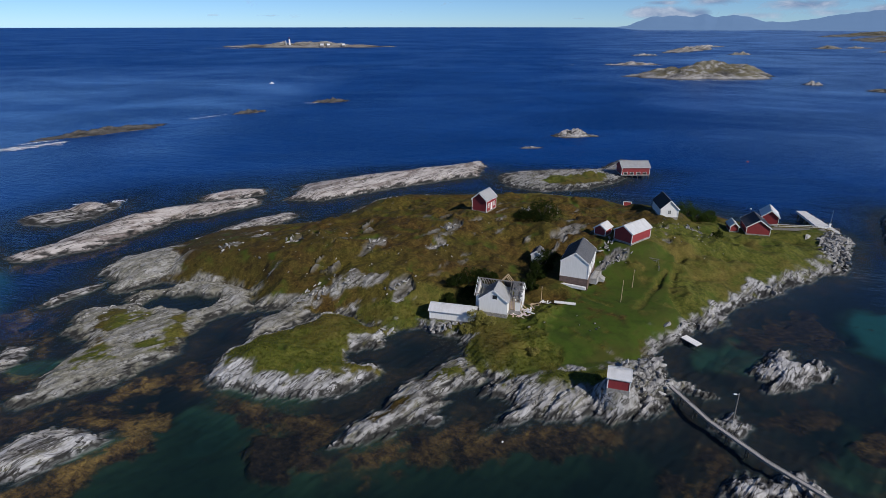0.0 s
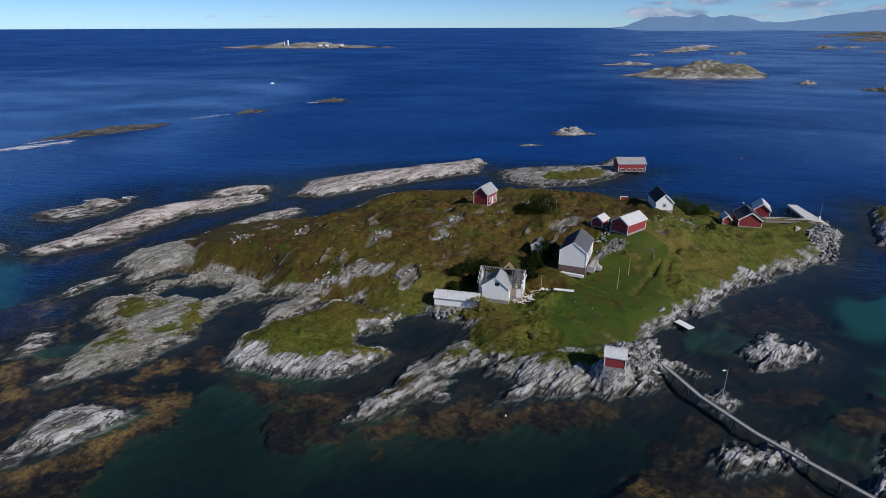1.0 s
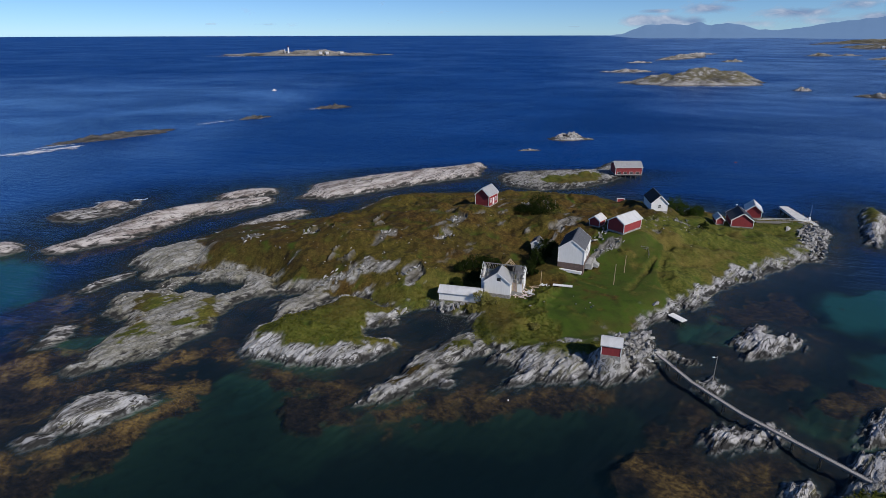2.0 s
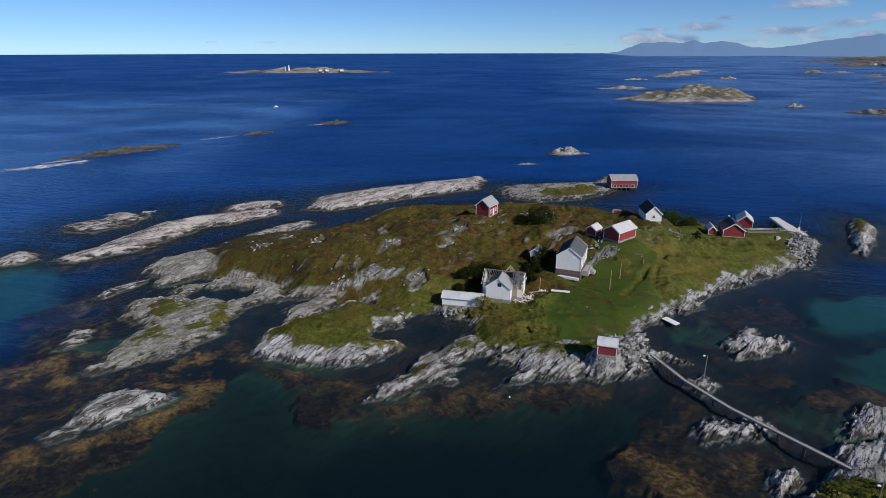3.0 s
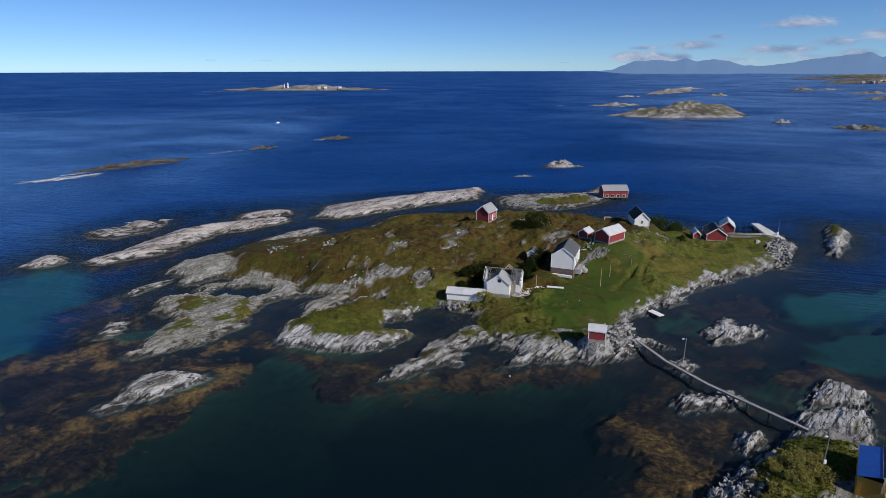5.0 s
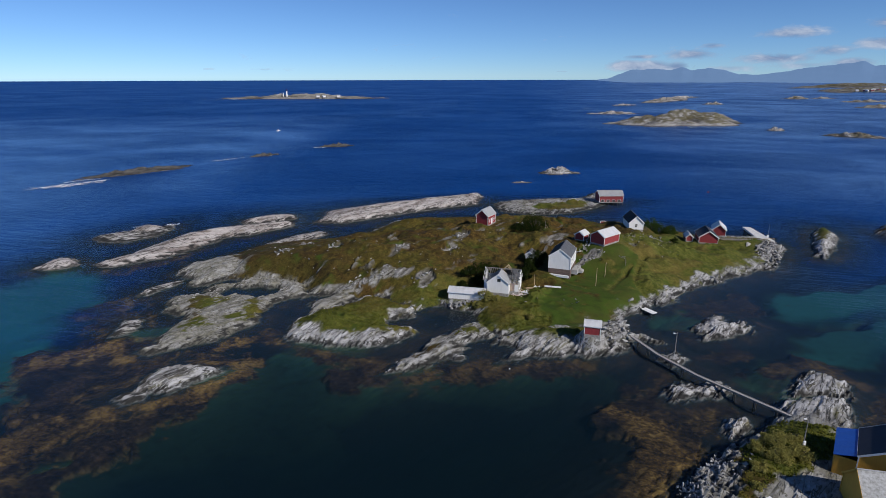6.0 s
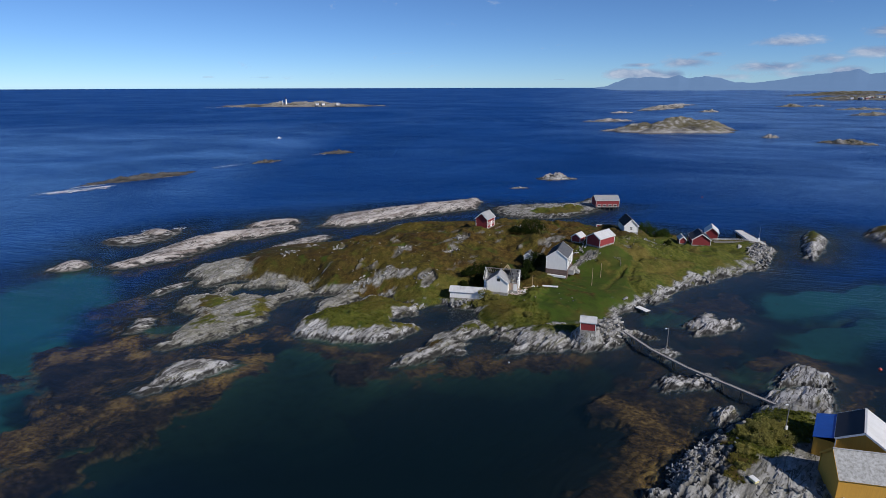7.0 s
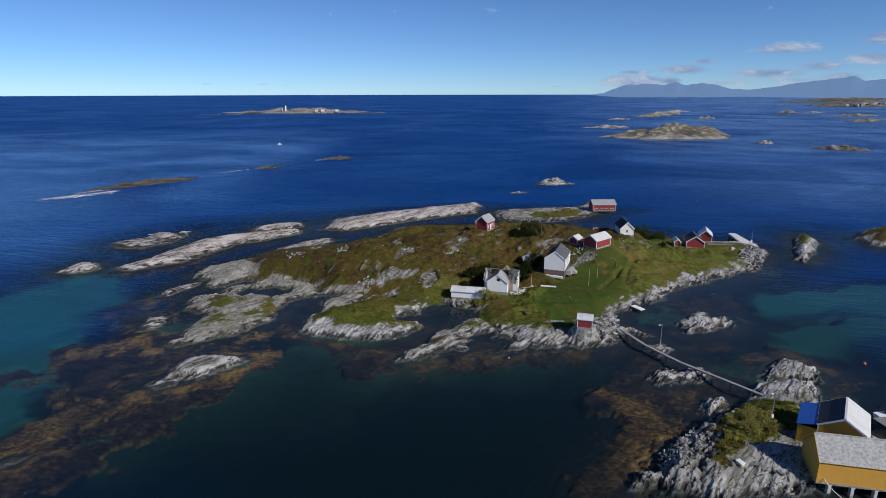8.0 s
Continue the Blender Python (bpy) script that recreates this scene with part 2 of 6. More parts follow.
def sheet(name, base, dark, ribs=5.0, rough=0.5, metal=0.0):
    """Roofing sheet or slate with ribs down the slope and stains."""
    m = Mat(name, rough, metal)
    w = m.node("ShaderNodeTexWave", Scale=ribs, Distortion=0.2)
    m.link(m.coords((1, 0.02, 0.02)), w.inputs["Vector"])
    stain = m.noise(m.coords((0.8, 0.5, 0.5)), 1.0, 6)
    spots = m.noise(m.coords(), 4.0, 4)
    c = m.mix(m.ramp(stain, [(0.38, 0.0), (0.7, 0.7)]), base, dark)
    c = m.mix(m.ramp(spots, [(0.5, 0.0), (0.7, 0.35)]), c, dark)
    return m.color(c).bump(w.outputs["Fac"], 0.03, 0.7).m


def plain(name, base, dark, scale=1.5, rough=0.7, metal=0.0, bump=0.02):
    m = Mat(name, rough, metal)
    n = m.noise(m.coords(), scale, 6)
    return m.color(m.mix(m.ramp(n, [(0.35, 0.0), (0.7, 1.0)]), base, dark)).bump(n, bump, 0.6).m


def blades(name, kind):
    """Blades coloured like the ground that they grow on, each a little lighter or darker."""
    m = Mat(name, 0.8)
    c = cover(m, m.coords((1, 1, 1)))[kind]
    g = m.node("ShaderNodeNewGeometry")
    c = m.mix(1.0, c, m.ramp(g.outputs["Random Per Island"], [(0.0, 1.5), (1.0, 2.4)]), "MULTIPLY")
    m.t.nodes.remove(m.bsdf)
    front, thin, both = m.node("ShaderNodeBsdfDiffuse"), m.node("ShaderNodeBsdfTranslucent"), m.node("ShaderNodeMixShader")
    m.link(c, front.inputs[0])
    m.link(c, thin.inputs[0])
    m.link(front.outputs[0], both.inputs[1])
    m.link(thin.outputs[0], both.inputs[2])
    m.link(both.outputs[0], m.t.nodes["Material Output"].inputs[0])
    return m.m


def leafy(name, dark, light):
    """Leaves that let some light through, each of its own shade."""
    m = Mat(name, 0.7)
    g = m.node("ShaderNodeNewGeometry")
    n = m.noise(m.coords(), 0.8, 3)
    c = m.mix(m.math("MULTIPLY", m.math("ADD", g.outputs["Random Per Island"], n), 0.5), dark, light)
    m.t.nodes.remove(m.bsdf)
    face, thin, both = m.node("ShaderNodeBsdfDiffuse"), m.node("ShaderNodeBsdfTranslucent"), m.node("ShaderNodeMixShader")
    both.inputs[0].default_value = 0.4
    m.link(c, face.inputs[0])
    m.link(c, thin.inputs[0])
    m.link(face.outputs[0], both.inputs[1])
    m.link(thin.outputs[0], both.inputs[2])
    m.link(both.outputs[0], m.t.nodes["Material Output"].inputs[0])
    return m.m


GROUND, SEA = make_ground(), make_sea()
WHITE = boards("white_painted_boards", (0.78, 0.78, 0.77), (0.60, 0.60, 0.58), worn=0.25)
RED = boards("red_painted_boards", (0.26, 0.030, 0.034), (0.14, 0.019, 0.022), worn=0.5)
YELLOW = boards("ochre_painted_boards", (0.62, 0.33, 0.045), (0.48, 0.25, 0.04), worn=0.3)
TRIM = boards("white_trim", (0.80, 0.80, 0.79), (0.62, 0.62, 0.60), worn=0.2)
GREY_WOOD = boards("silvered_timber", (0.27, 0.255, 0.235), (0.13, 0.12, 0.11), 5.0)
PALE_WOOD = boards("bleached_planks", (0.40, 0.385, 0.365), (0.24, 0.23, 0.215), 5.0)
DARK_WOOD = boards("tarred_timber", (0.07, 0.06, 0.05), (0.03, 0.027, 0.024), 5.0)
NEW_WOOD = boards("fresh_timber", (0.52, 0.40, 0.25), (0.36, 0.27, 0.17), 5.0)
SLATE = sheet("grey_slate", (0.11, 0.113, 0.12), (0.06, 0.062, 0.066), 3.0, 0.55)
# same slate with shade put into its colour, for slopes facing off the sun
SHADED_SLATE = sheet("shaded_slate", (0.030, 0.031, 0.034), (0.018, 0.018, 0.02), 3.0, 0.9)
GREY_SHEET = sheet("grey_roof_sheet", (0.38, 0.39, 0.40), (0.28, 0.28, 0.28), 4.0, 0.5)
PALE_SHEET = sheet("pale_roof_sheet", (0.66, 0.67, 0.68), (0.50, 0.50, 0.49), 4.0, 0.45)

BLUE_SHEET = sheet("blue_tarpaulin", (0.02, 0.10, 0.45), (0.012, 0.06, 0.30), 2.0, 0.45)
BLACK_SHEET = sheet("dark_steel_roof", (0.035, 0.042, 0.06), (0.02, 0.024, 0.034), 5.0, 0.85)
STONE = plain("dry_stone", (0.36, 0.35, 0.33), (0.14, 0.135, 0.125), 2.2, 0.9, bump=0.08)
FIBRE = plain("fibre_cement_sheet", (0.46, 0.465, 0.465), (0.22, 0.22, 0.20), 2.4, 0.9)
BROWN_STONE = plain("brown_masonry", (0.17, 0.115, 0.10), (0.09, 0.07, 0.06), 2.5, 0.9, bump=0.05)
CONCRETE = plain("weathered_concrete", (0.46, 0.455, 0.44), (0.30, 0.295, 0.28), 0.9, 0.85)
PALE_CONCRETE = plain("pale_concrete", (0.70, 0.70, 0.68), (0.52, 0.52, 0.50), 0.9, 0.8)
STEEL = plain("galvanised_steel", (0.45, 0.46, 0.47), (0.30, 0.31, 0.32), 3.0, 0.4, 0.8)
RUST = plain("rusty_pole", (0.16, 0.12, 0.085), (0.08, 0.055, 0.04), 3.0, 0.8)
# near-black paint that stands for the shade inside an open bay
BAY_SHADE = plain("painted_bay_shade", (0.012, 0.012, 0.013), (0.02, 0.019, 0.018), 1.0, 0.9)
FOAM = plain("sea_foam", (0.80, 0.83, 0.85), (0.62, 0.68, 0.73), 0.8, 0.9)
ORANGE = plain("orange_buoy", (0.75, 0.10, 0.06), (0.55, 0.07, 0.045), 2.0, 0.45)
BUSH_LEAF = leafy("bush_leaves", (0.012, 0.020, 0.006), (0.040, 0.058, 0.014))
YELLOW_LEAF = leafy("autumn_leaves", (0.13, 0.145, 0.038), (0.46, 0.40, 0.13))
GREEN_LEAF = leafy("willow_leaves", (0.020, 0.038, 0.008), (0.070, 0.110, 0.022))
CRATE = plain("yellow_plastic", (0.78, 0.70, 0.34), (0.62, 0.55, 0.28), 2.0, 0.5)
BARK = plain("bark", (0.09, 0.075, 0.06), (0.045, 0.038, 0.03), 4.0, 0.9)
GLASS = Mat("window_glass", 0.08).color((0.02, 0.025, 0.03)).m


# ---- numpy noise ----
def gnoise(x, y, seed=0):
    """Smooth gradient noise, about -1 to 1."""
    xi, yi = np.floor(x).astype(np.int64), np.floor(y).astype(np.int64)
    fx, fy = x - xi, y - yi
    u, v = fx**3 * (fx * (fx * 6 - 15) + 10), fy**3 * (fy * (fy * 6 - 15) + 10)

    def corner(dx, dy):
        h = (xi + dx) * 374761393 + (yi + dy) * 668265263 + seed * 974711
        h = ((h ^ (h >> 13)) * 1274126177) & 0x7FFFFFFF
        a = ((h ^ (h >> 16)) & 0xFFFF) * (2 * math.pi / 65536)
        return np.cos(a) * (fx - dx) + np.sin(a) * (fy - dy)

    top = corner(0, 0) * (1 - u) + corner(1, 0) * u
    low = corner(0, 1) * (1 - u) + corner(1, 1) * u
    return (top * (1 - v) + low * v) * 1.5


def fbm(x, y, octaves=4, seed=0, gain=0.5):
    out, amp = 0.0, 1.0
    for k in range(octaves):
        out = out + amp * gnoise(x * 2**k + 17.3 * k, y * 2**k - 9.1 * k, seed + k)
        amp *= gain
    return out


def smooth(a, b, x):
    t = np.clip((x - a) / (b - a), 0, 1)
    return t * t * (3 - 2 * t)


def outline_distance(pts, x, y):
    """Distance to a closed outline, positive inside."""
    best = np.full(x.shape, 1e9)
    inside = np.zeros(x.shape, bool)
    for (ax, ay), (bx, by) in zip(pts, pts[1:] + pts[:1]):
        dx, dy = bx - ax, by - ay
        t = np.clip(((x - ax) * dx + (y - ay) * dy) / (dx * dx + dy * dy + 1e-9), 0, 1)
        best = np.minimum(best, (x - ax - t * dx) ** 2 + (y - ay - t * dy) ** 2)
        if abs(dy) > 1e-9:
            inside ^= ((ay > y) != (by > y)) & (x < dx * (y - ay) / dy + ax)
    return np.where(inside, 1, -1) * np.sqrt(best)


def capsule(x, y, ax, ay, bx, by, r):
    """1 in a soft-edged band round the line from a to b."""
    dx, dy = bx - ax, by - ay
    t = np.clip(((x - ax) * dx + (y - ay) * dy) / (dx * dx + dy * dy + 1e-9), 0, 1)
    d = np.hypot(x - ax - t * dx, y - ay - t * dy)
    return 1 - smooth(r * 0.7, r * 1.3, d)


def blocks(u, v, row, length, seed):
    """Beds split into staggered blocks: a random value for each block, and how far across its row a point lies."""
    r = np.floor(v / row)
    toss = lambda k: np.abs(np.sin(k * 12.9898 + seed * 4.1) * 43758.5453) % 1.0
    c = np.floor((u + toss(r) * length * 3) / (length * (0.6 + 0.8 * toss(r + 31.7))))
    return toss(r * 7.31 + c * 3.77), v / row - r


# ---- the lie of the land ----
CORE = [(-77, 159.5), (-72, 168), (-60, 175), (-41, 180), (-33, 189), (-26, 205), (-15, 211), (5, 212), (35, 214), (58, 206),
        (70, 192), (80, 187), (90, 190), (95, 183), (119, 178), (122, 172), (121.5, 164), (109.5, 148.8), (104, 141), (96.3, 139.4), (92.9, 135.9), (86.3, 134.1),
        (81.7, 129.3), (74, 126.2), (66.8, 121.8), (64.3, 119), (62.2, 115.1), (56.7, 111.3), (54.8, 112.5), (49.9, 107.3), (45.7, 105), (42.3, 101.6), (38.7, 97.3),
        (26, 93), (14, 91), (7, 95), (5, 101), (4, 109), (-5, 112), (-10.4, 109.4), (-14.3, 111.3), (-20, 116.2), (-26.4, 117.4), (-36, 119)]
CORE += [(-42, 119.5), (-44, 124), (-47, 128.6), (-53, 130.7), (-63, 131.5), (-70, 134), (-75, 141)]
LANDS, TURFS = [], []


def land(high, run, inset, pale, *outline):
    """One piece of land: its height, the run from the shore to it, where grass starts, how pale its rock is, and its outline."""
    LANDS.append((list(outline), high, run, inset, pale))


def turf(thick, *outline):
    """A patch of turf on bare rock: how fully it covers, and its outline."""
    TURFS.append((list(outline), thick))


# the island's body, its southern shelf and spit
land(3.4, 6.0, 1.2, 0.0, *CORE)
land(2.0, 2.2, 5.0, -0.25, (42.6, 93.3), (45.7, 92.8), (46.6, 90.6), (48.5, 89.8), (48.7, 88.4), (45.6, 88.2), (43, 90.2), (41, 89.4), (40.3, 87.3), (36.6, 84.1), (32.8, 81.6), (32, 82.2), (34.5, 85.9), (32.6, 85), (31.6, 82.6),
     (28.8, 81.4), (27.1, 82.2), (26.7, 84), (23.9, 81.7), (21.2, 82.4), (18, 82.3), (15.1, 81.4), (8.1, 79.6), (10.5, 82.2), (13.3, 84.3), (13.2, 87.1), (10.5, 87.7), (7.8, 88.6), (8.5, 90.3), (13, 94.6), (19.9, 98.8), (37.2, 100), (42, 100))
land(1.7, 1.8, 99, -0.35, (-16.3, 74.5), (-14.9, 76.4), (-13.5, 78.7), (-14.2, 79.8), (-12.1, 81.2), (-9.2, 83.8), (-8.1, 86.9), (-6.3, 91), (-3.1, 93.2), (-0.6, 96.9), (2.6, 99.5), (4.6, 101), (8, 96.6), (8.6, 92.7), (6.7, 91.3),
     (2.6, 89.2), (0.7, 87), (2.6, 86.8), (-0.2, 83.2), (1.3, 82.5), (-0.1, 80), (-2.8, 80.6), (-5.5, 79.5), (-7.1, 77.8), (-10.4, 75.7), (-13.8, 75.4))
turf(0.75, (-11, 80.6), (-7.4, 84.4), (-4.6, 86.4), (-4.4, 84), (-7.4, 80.8), (-10.4, 79))
turf(0.7, (0.6, 94.2), (3.4, 95.6), (5.4, 93.4), (1.4, 91.8), (-1.6, 91.4))
# knolls and slabs of the west
land(2.7, 2.6, 99, 0.0, (-42, 91.8), (-42.2, 97.7), (-42, 101.4), (-39.5, 104), (-38.1, 106.6), (-34, 108.6), (-29.1, 113), (-26.4, 117.4), (-19.9, 116.2), (-14.3, 111.3), (-10.4, 109.4), (-11.9, 106.7), (-11.9, 104), (-15.4, 102.7), (-18.4, 101.8),
     (-17.4, 98.2), (-13.4, 96.9), (-10.6, 96), (-11.3, 93.1), (-13.6, 90.9), (-16.2, 88.4), (-19.8, 87), (-26.6, 86.6), (-31.7, 87.3), (-34.8, 88.8), (-39.2, 89.9))
turf(1.0, (-39.9, 95.1), (-40.6, 99), (-37.4, 104.4), (-28, 110.6), (-22.7, 116), (-13.8, 111.3), (-12.2, 109), (-13, 107.2), (-18.6, 104.5), (-18.4, 100), (-17, 95.6), (-10.8, 94.2), (-16.8, 92.4), (-21.6, 91.3), (-27.5, 90.3), (-32.7, 91.6), (-35, 94.7), (-37.8, 95.2))
land(1.5, 1.6, 99, -0.6, (-40.3, 110.3), (-40.7, 114.5), (-36.5, 117.2), (-33, 122.4), (-28.9, 122.9), (-26.7, 118.7), (-29.1, 115.5), (-33.1, 109.7), (-37, 106.9), (-38.8, 106.9))
land(1.5, 1.8, 99, -0.9, (-74.5, 84.6), (-73, 86.5), (-71.2, 88.2), (-72.5, 91.6), (-72.2, 94.3), (-72, 97.2), (-71.2, 101.3), (-72.1, 105.6), (-75.3, 106), (-79.6, 108.9), (-78.2, 110.6), (-81.3, 115.1), (-80.5, 118.3), (-75, 120.1), (-70.5, 121.3), (-73.6, 123.5),
     (-72.2, 127.2), (-67.2, 129.2), (-63.1, 133.5), (-53, 132.7), (-46, 129), (-42.2, 119), (-48.2, 117.8), (-51.5, 113.6), (-51.7, 108.2), (-52.6, 106.4), (-51.1, 101.2), (-53, 98.5), (-55, 96), (-57.5, 92.8), (-58.1, 90.1), (-62.2, 88.4), (-66.5, 85.8), (-70.5, 83.1))
turf(0.9, (-72.6, 108.7), (-73.7, 113.6), (-71.7, 116.8), (-64.2, 115.8), (-62.6, 111.3), (-65.5, 110), (-67.4, 106.9), (-70, 106.4))
turf(0.9, (-58.9, 113.8), (-56.4, 116.4), (-53.4, 109), (-52.1, 102.3), (-55.2, 100.6), (-58.8, 99.2), (-60.6, 102.1), (-56.6, 104.4), (-56.6, 108.9))
turf(0.7, (-69.1, 90), (-70.2, 94.9), (-69.1, 98.2), (-68.7, 104.1), (-65.2, 102), (-61.7, 97), (-64.9, 95.6), (-68, 93.1))
land(1.9, 2.4, 99, -0.35, (-89.5, 138.6), (-88.9, 143.4), (-88.2, 148.9), (-84.3, 151.7), (-79.8, 155.6), (-76.2, 159.5), (-66, 151.7), (-66, 138), (-75.6, 129), (-79.2, 127.4), (-81.8, 129.5), (-80.5, 132.8), (-85.2, 135.5))
# rocks in the water round it
land(0.8, 1.0, 99, 0.3, (-92, 119.5), (-91.6, 123.8), (-89.8, 127.8), (-86.2, 131.1), (-84.7, 133.4), (-83.4, 130.8), (-84.6, 127.9), (-87.4, 124.8), (-88.3, 121))
land(1.0, 1.2, 99, 0.2, (-84.5, 93), (-87, 102.6), (-81.7, 102.4), (-80.6, 98.6), (-81.2, 95.1), (-83, 92.8))
land(1.9, 1.7, 99, 0.0, (-65.2, 67.4), (-66, 71.6), (-65, 76.4), (-61.6, 78), (-56.4, 77.4), (-50.8, 76.4), (-52, 73.8), (-55.4, 71.2), (-57.2, 68), (-60.7, 67))
land(0.8, 1.0, 99, 0.0, (-68.6, 64.7), (-67.8, 66.8), (-63, 66.9), (-62.7, 64.5), (-65.4, 62.8))
land(0.5, 0.8, 99, 0.0, (-80.4, 37.2), (-79.8, 39.2), (-77, 40), (-77.4, 37.9))
land(1.5, 1.3, 99, 0.15, (57, 96.1), (62, 99.6), (64.1, 102.6), (69.7, 103.8), (67.4, 99.7), (70.1, 98.8), (72.1, 100.8), (74.4, 99.8), (71.2, 94.3), (67.6, 92.5), (64, 90.4), (61.3, 89.9), (57.6, 90.2), (60, 93.1), (58.6, 94.3))
land(1.2, 1.2, 99, 0.0, (44.8, 82), (49.3, 83.8), (50.2, 80.8), (51.2, 80.5), (47.8, 77.4), (45.6, 76.6), (44.2, 79.7))
land(1.3, 1.2, 99, 0.1, (39.2, 62.9), (41, 68), (45, 69.9), (48.4, 69), (51.5, 71.9), (54.1, 70.4), (54.5, 66.6), (50.2, 65.2), (45.7, 64.8), (41.5, 63.4))
# the islets to the east
turf(1.0, (137, 172), (145, 184.5), (151, 191), (151, 186), (146, 178), (140, 171))
land(3.2, 3.0, 99, 0.1, (136, 172.6), (145, 186.8), (152, 194), (153, 187), (150, 178), (139.4, 165), (128.5, 153), (127, 156))
land(4.0, 4.0, 3.0, 0.0, (170, 187), (180, 197), (215, 215), (230, 195), (195, 172), (171, 174))
# the near headland and the slabs off it
land(2.9, 2.6, 99, -0.6, (54.4, 55.7), (58.3, 58.8), (63.8, 58.3), (67.6, 53.5), (69.5, 49), (71.5, 45), (75, 38), (74, 33), (66, 31.6), (54.6, 30.9), (52.8, 30.2), (47.7, 28.9), (44.5, 29.2), (38.5, 27.6), (33.6, 28.6), (28.3, 31.2), (24.3, 30.5), (25.8, 33.5), (30.3, 35.4), (32.4, 39.4), (35.8, 42.1), (39.8, 45.5), (44.3, 48.6), (47.3, 50.5), (51.4, 52))
land(1.3, 0.9, 99, 0.0, (63.2, 64.9), (67.1, 68.7), (72.4, 73.6), (75.8, 74.2), (78.8, 69.1), (75.7, 64.2), (70.1, 65))
land(1.7, 0.9, 99, 0.0, (58.4, 59.5), (61.3, 62.8), (69.8, 64.6), (74.1, 63), (73.2, 60), (69.2, 54.5), (63.9, 50.5), (60.4, 54.4))
land(1.3, 1.0, 99, 0.1, (45.6, 53.1), (48.4, 57), (51.9, 57.6), (51.6, 55), (48.2, 52.9), (46, 50.8))
turf(1.0, (45.4, 46.6), (49.5, 48.9), (53.7, 53.6), (58.3, 53.4), (62.5, 50.3), (62, 44), (58.5, 42.4), (55, 42.9), (51.6, 39.5), (46.5, 38.6), (44.3, 37.2), (40.8, 33.5), (38.8, 34.2), (41.8, 39.6), (43.6, 43.9))
# the outer reefs
land(2.3, 3.4, 99, 1.0, (-120.8, 149.1), (-118.6, 152.5), (-114.5, 158.4), (-111.6, 171.5), (-106.1, 181.6), (-99.4, 191.1), (-90.8, 197.9), (-80.8, 202.4), (-69, 206), (-66.4, 200.5), (-71.5, 194.4), (-80, 186.2), (-89.1, 181.6), (-91.8, 172.8), (-96.3, 164.7), (-101.2, 154.8), (-108.4, 150.8), (-113.2, 146.3), (-117.3, 145.8))
land(1.8, 2.6, 99, 1.0, (-92, 206), (-89.9, 211.6), (-81.1, 218.6), (-71.4, 219.6), (-68.4, 212.5), (-77.3, 205.5), (-86.1, 203.6))
land(2.8, 5.0, 12.0, 1.0, (-59.4, 206), (-57, 212.7), (-57.6, 225.1), (-51, 230.6), (-39.1, 238.7), (-20.8, 245.8), (-4.5, 255.7), (15.9, 270.5), (17.8, 258.7), (13.1, 242.1), (-1.8, 233.9), (-19.5, 224), (-35.7, 211.6), (-46.4, 204.5))
land(1.3, 1.6, 99, 0.6, (-71.8, 168.6), (-68, 175.8), (-60.1, 185.4), (-52.7, 191), (-49.4, 187.2), (-54.3, 179), (-61, 173), (-65.8, 168.4))
land(0.8, 2.4, 99, 0.3, (-140.6, 180.4), (-141, 185.8), (-133.4, 192.2), (-124.4, 196.4), (-119.1, 204.8), (-115.8, 193.8), (-117.4, 182.8), (-126.5, 175.4), (-134.8, 175.4))
land(2.2, 2.4, 99, 1.0, (-130.6, 190.4), (-131.4, 198), (-127.2, 200.4), (-121, 197.5), (-118.6, 190.8), (-123.3, 187.4))
land(1.9, 2.4, 99, 1.0, (-138.4, 144), (-138, 150.6), (-135.7, 155), (-129.2, 153), (-126, 147.2), (-130.8, 142.6))
# the north-east point
land(1.2, 3.0, 99, -0.4, (23.1, 246.5), (37.5, 252), (53.5, 255.4), (68.9, 256.5), (76, 268), (82, 274), (89, 272), (84, 252), (77.8, 241.7), (67.9, 231.8), (56.5, 222.7), (37.6, 218.2), (24.8, 225.1), (21.1, 236.3))
turf(1.0, (38.3, 231.5), (44.3, 239.4), (60.8, 242.6), (68.4, 241.6), (62.8, 230.7), (47.7, 225))
# knolls: x, y, radius along and across, turn, height
KNOLLS = [(14, 163, 34, 22, 20, 6.6), (48, 146, 20, 17, 10, 5.6), (-28, 142, 36, 20, 15, 4.6), (-8, 128, 16, 9, 25, 1.6), (66, 174, 16, 14, 0, 2.6), (-58, 143, 22, 16, 20, 1.8), (26, 150, 12, 8, 30, 1.2), (-2, 145, 10, 6, 40, 1.6), (-22, 124, 10, 5, 20, 1.4)]
KNOLLS += [(78, 150, 22, 14, 10, 1.2), (97, 166, 17, 12, 0, -2.2), (-46, 205, 10, 5, 30, 1.6), (-18, 246, 18, 6, 25, 2.2), (-100, 178, 16, 5, 50, 1.4), (-30, 97, 10, 7, 10, 0.8)]
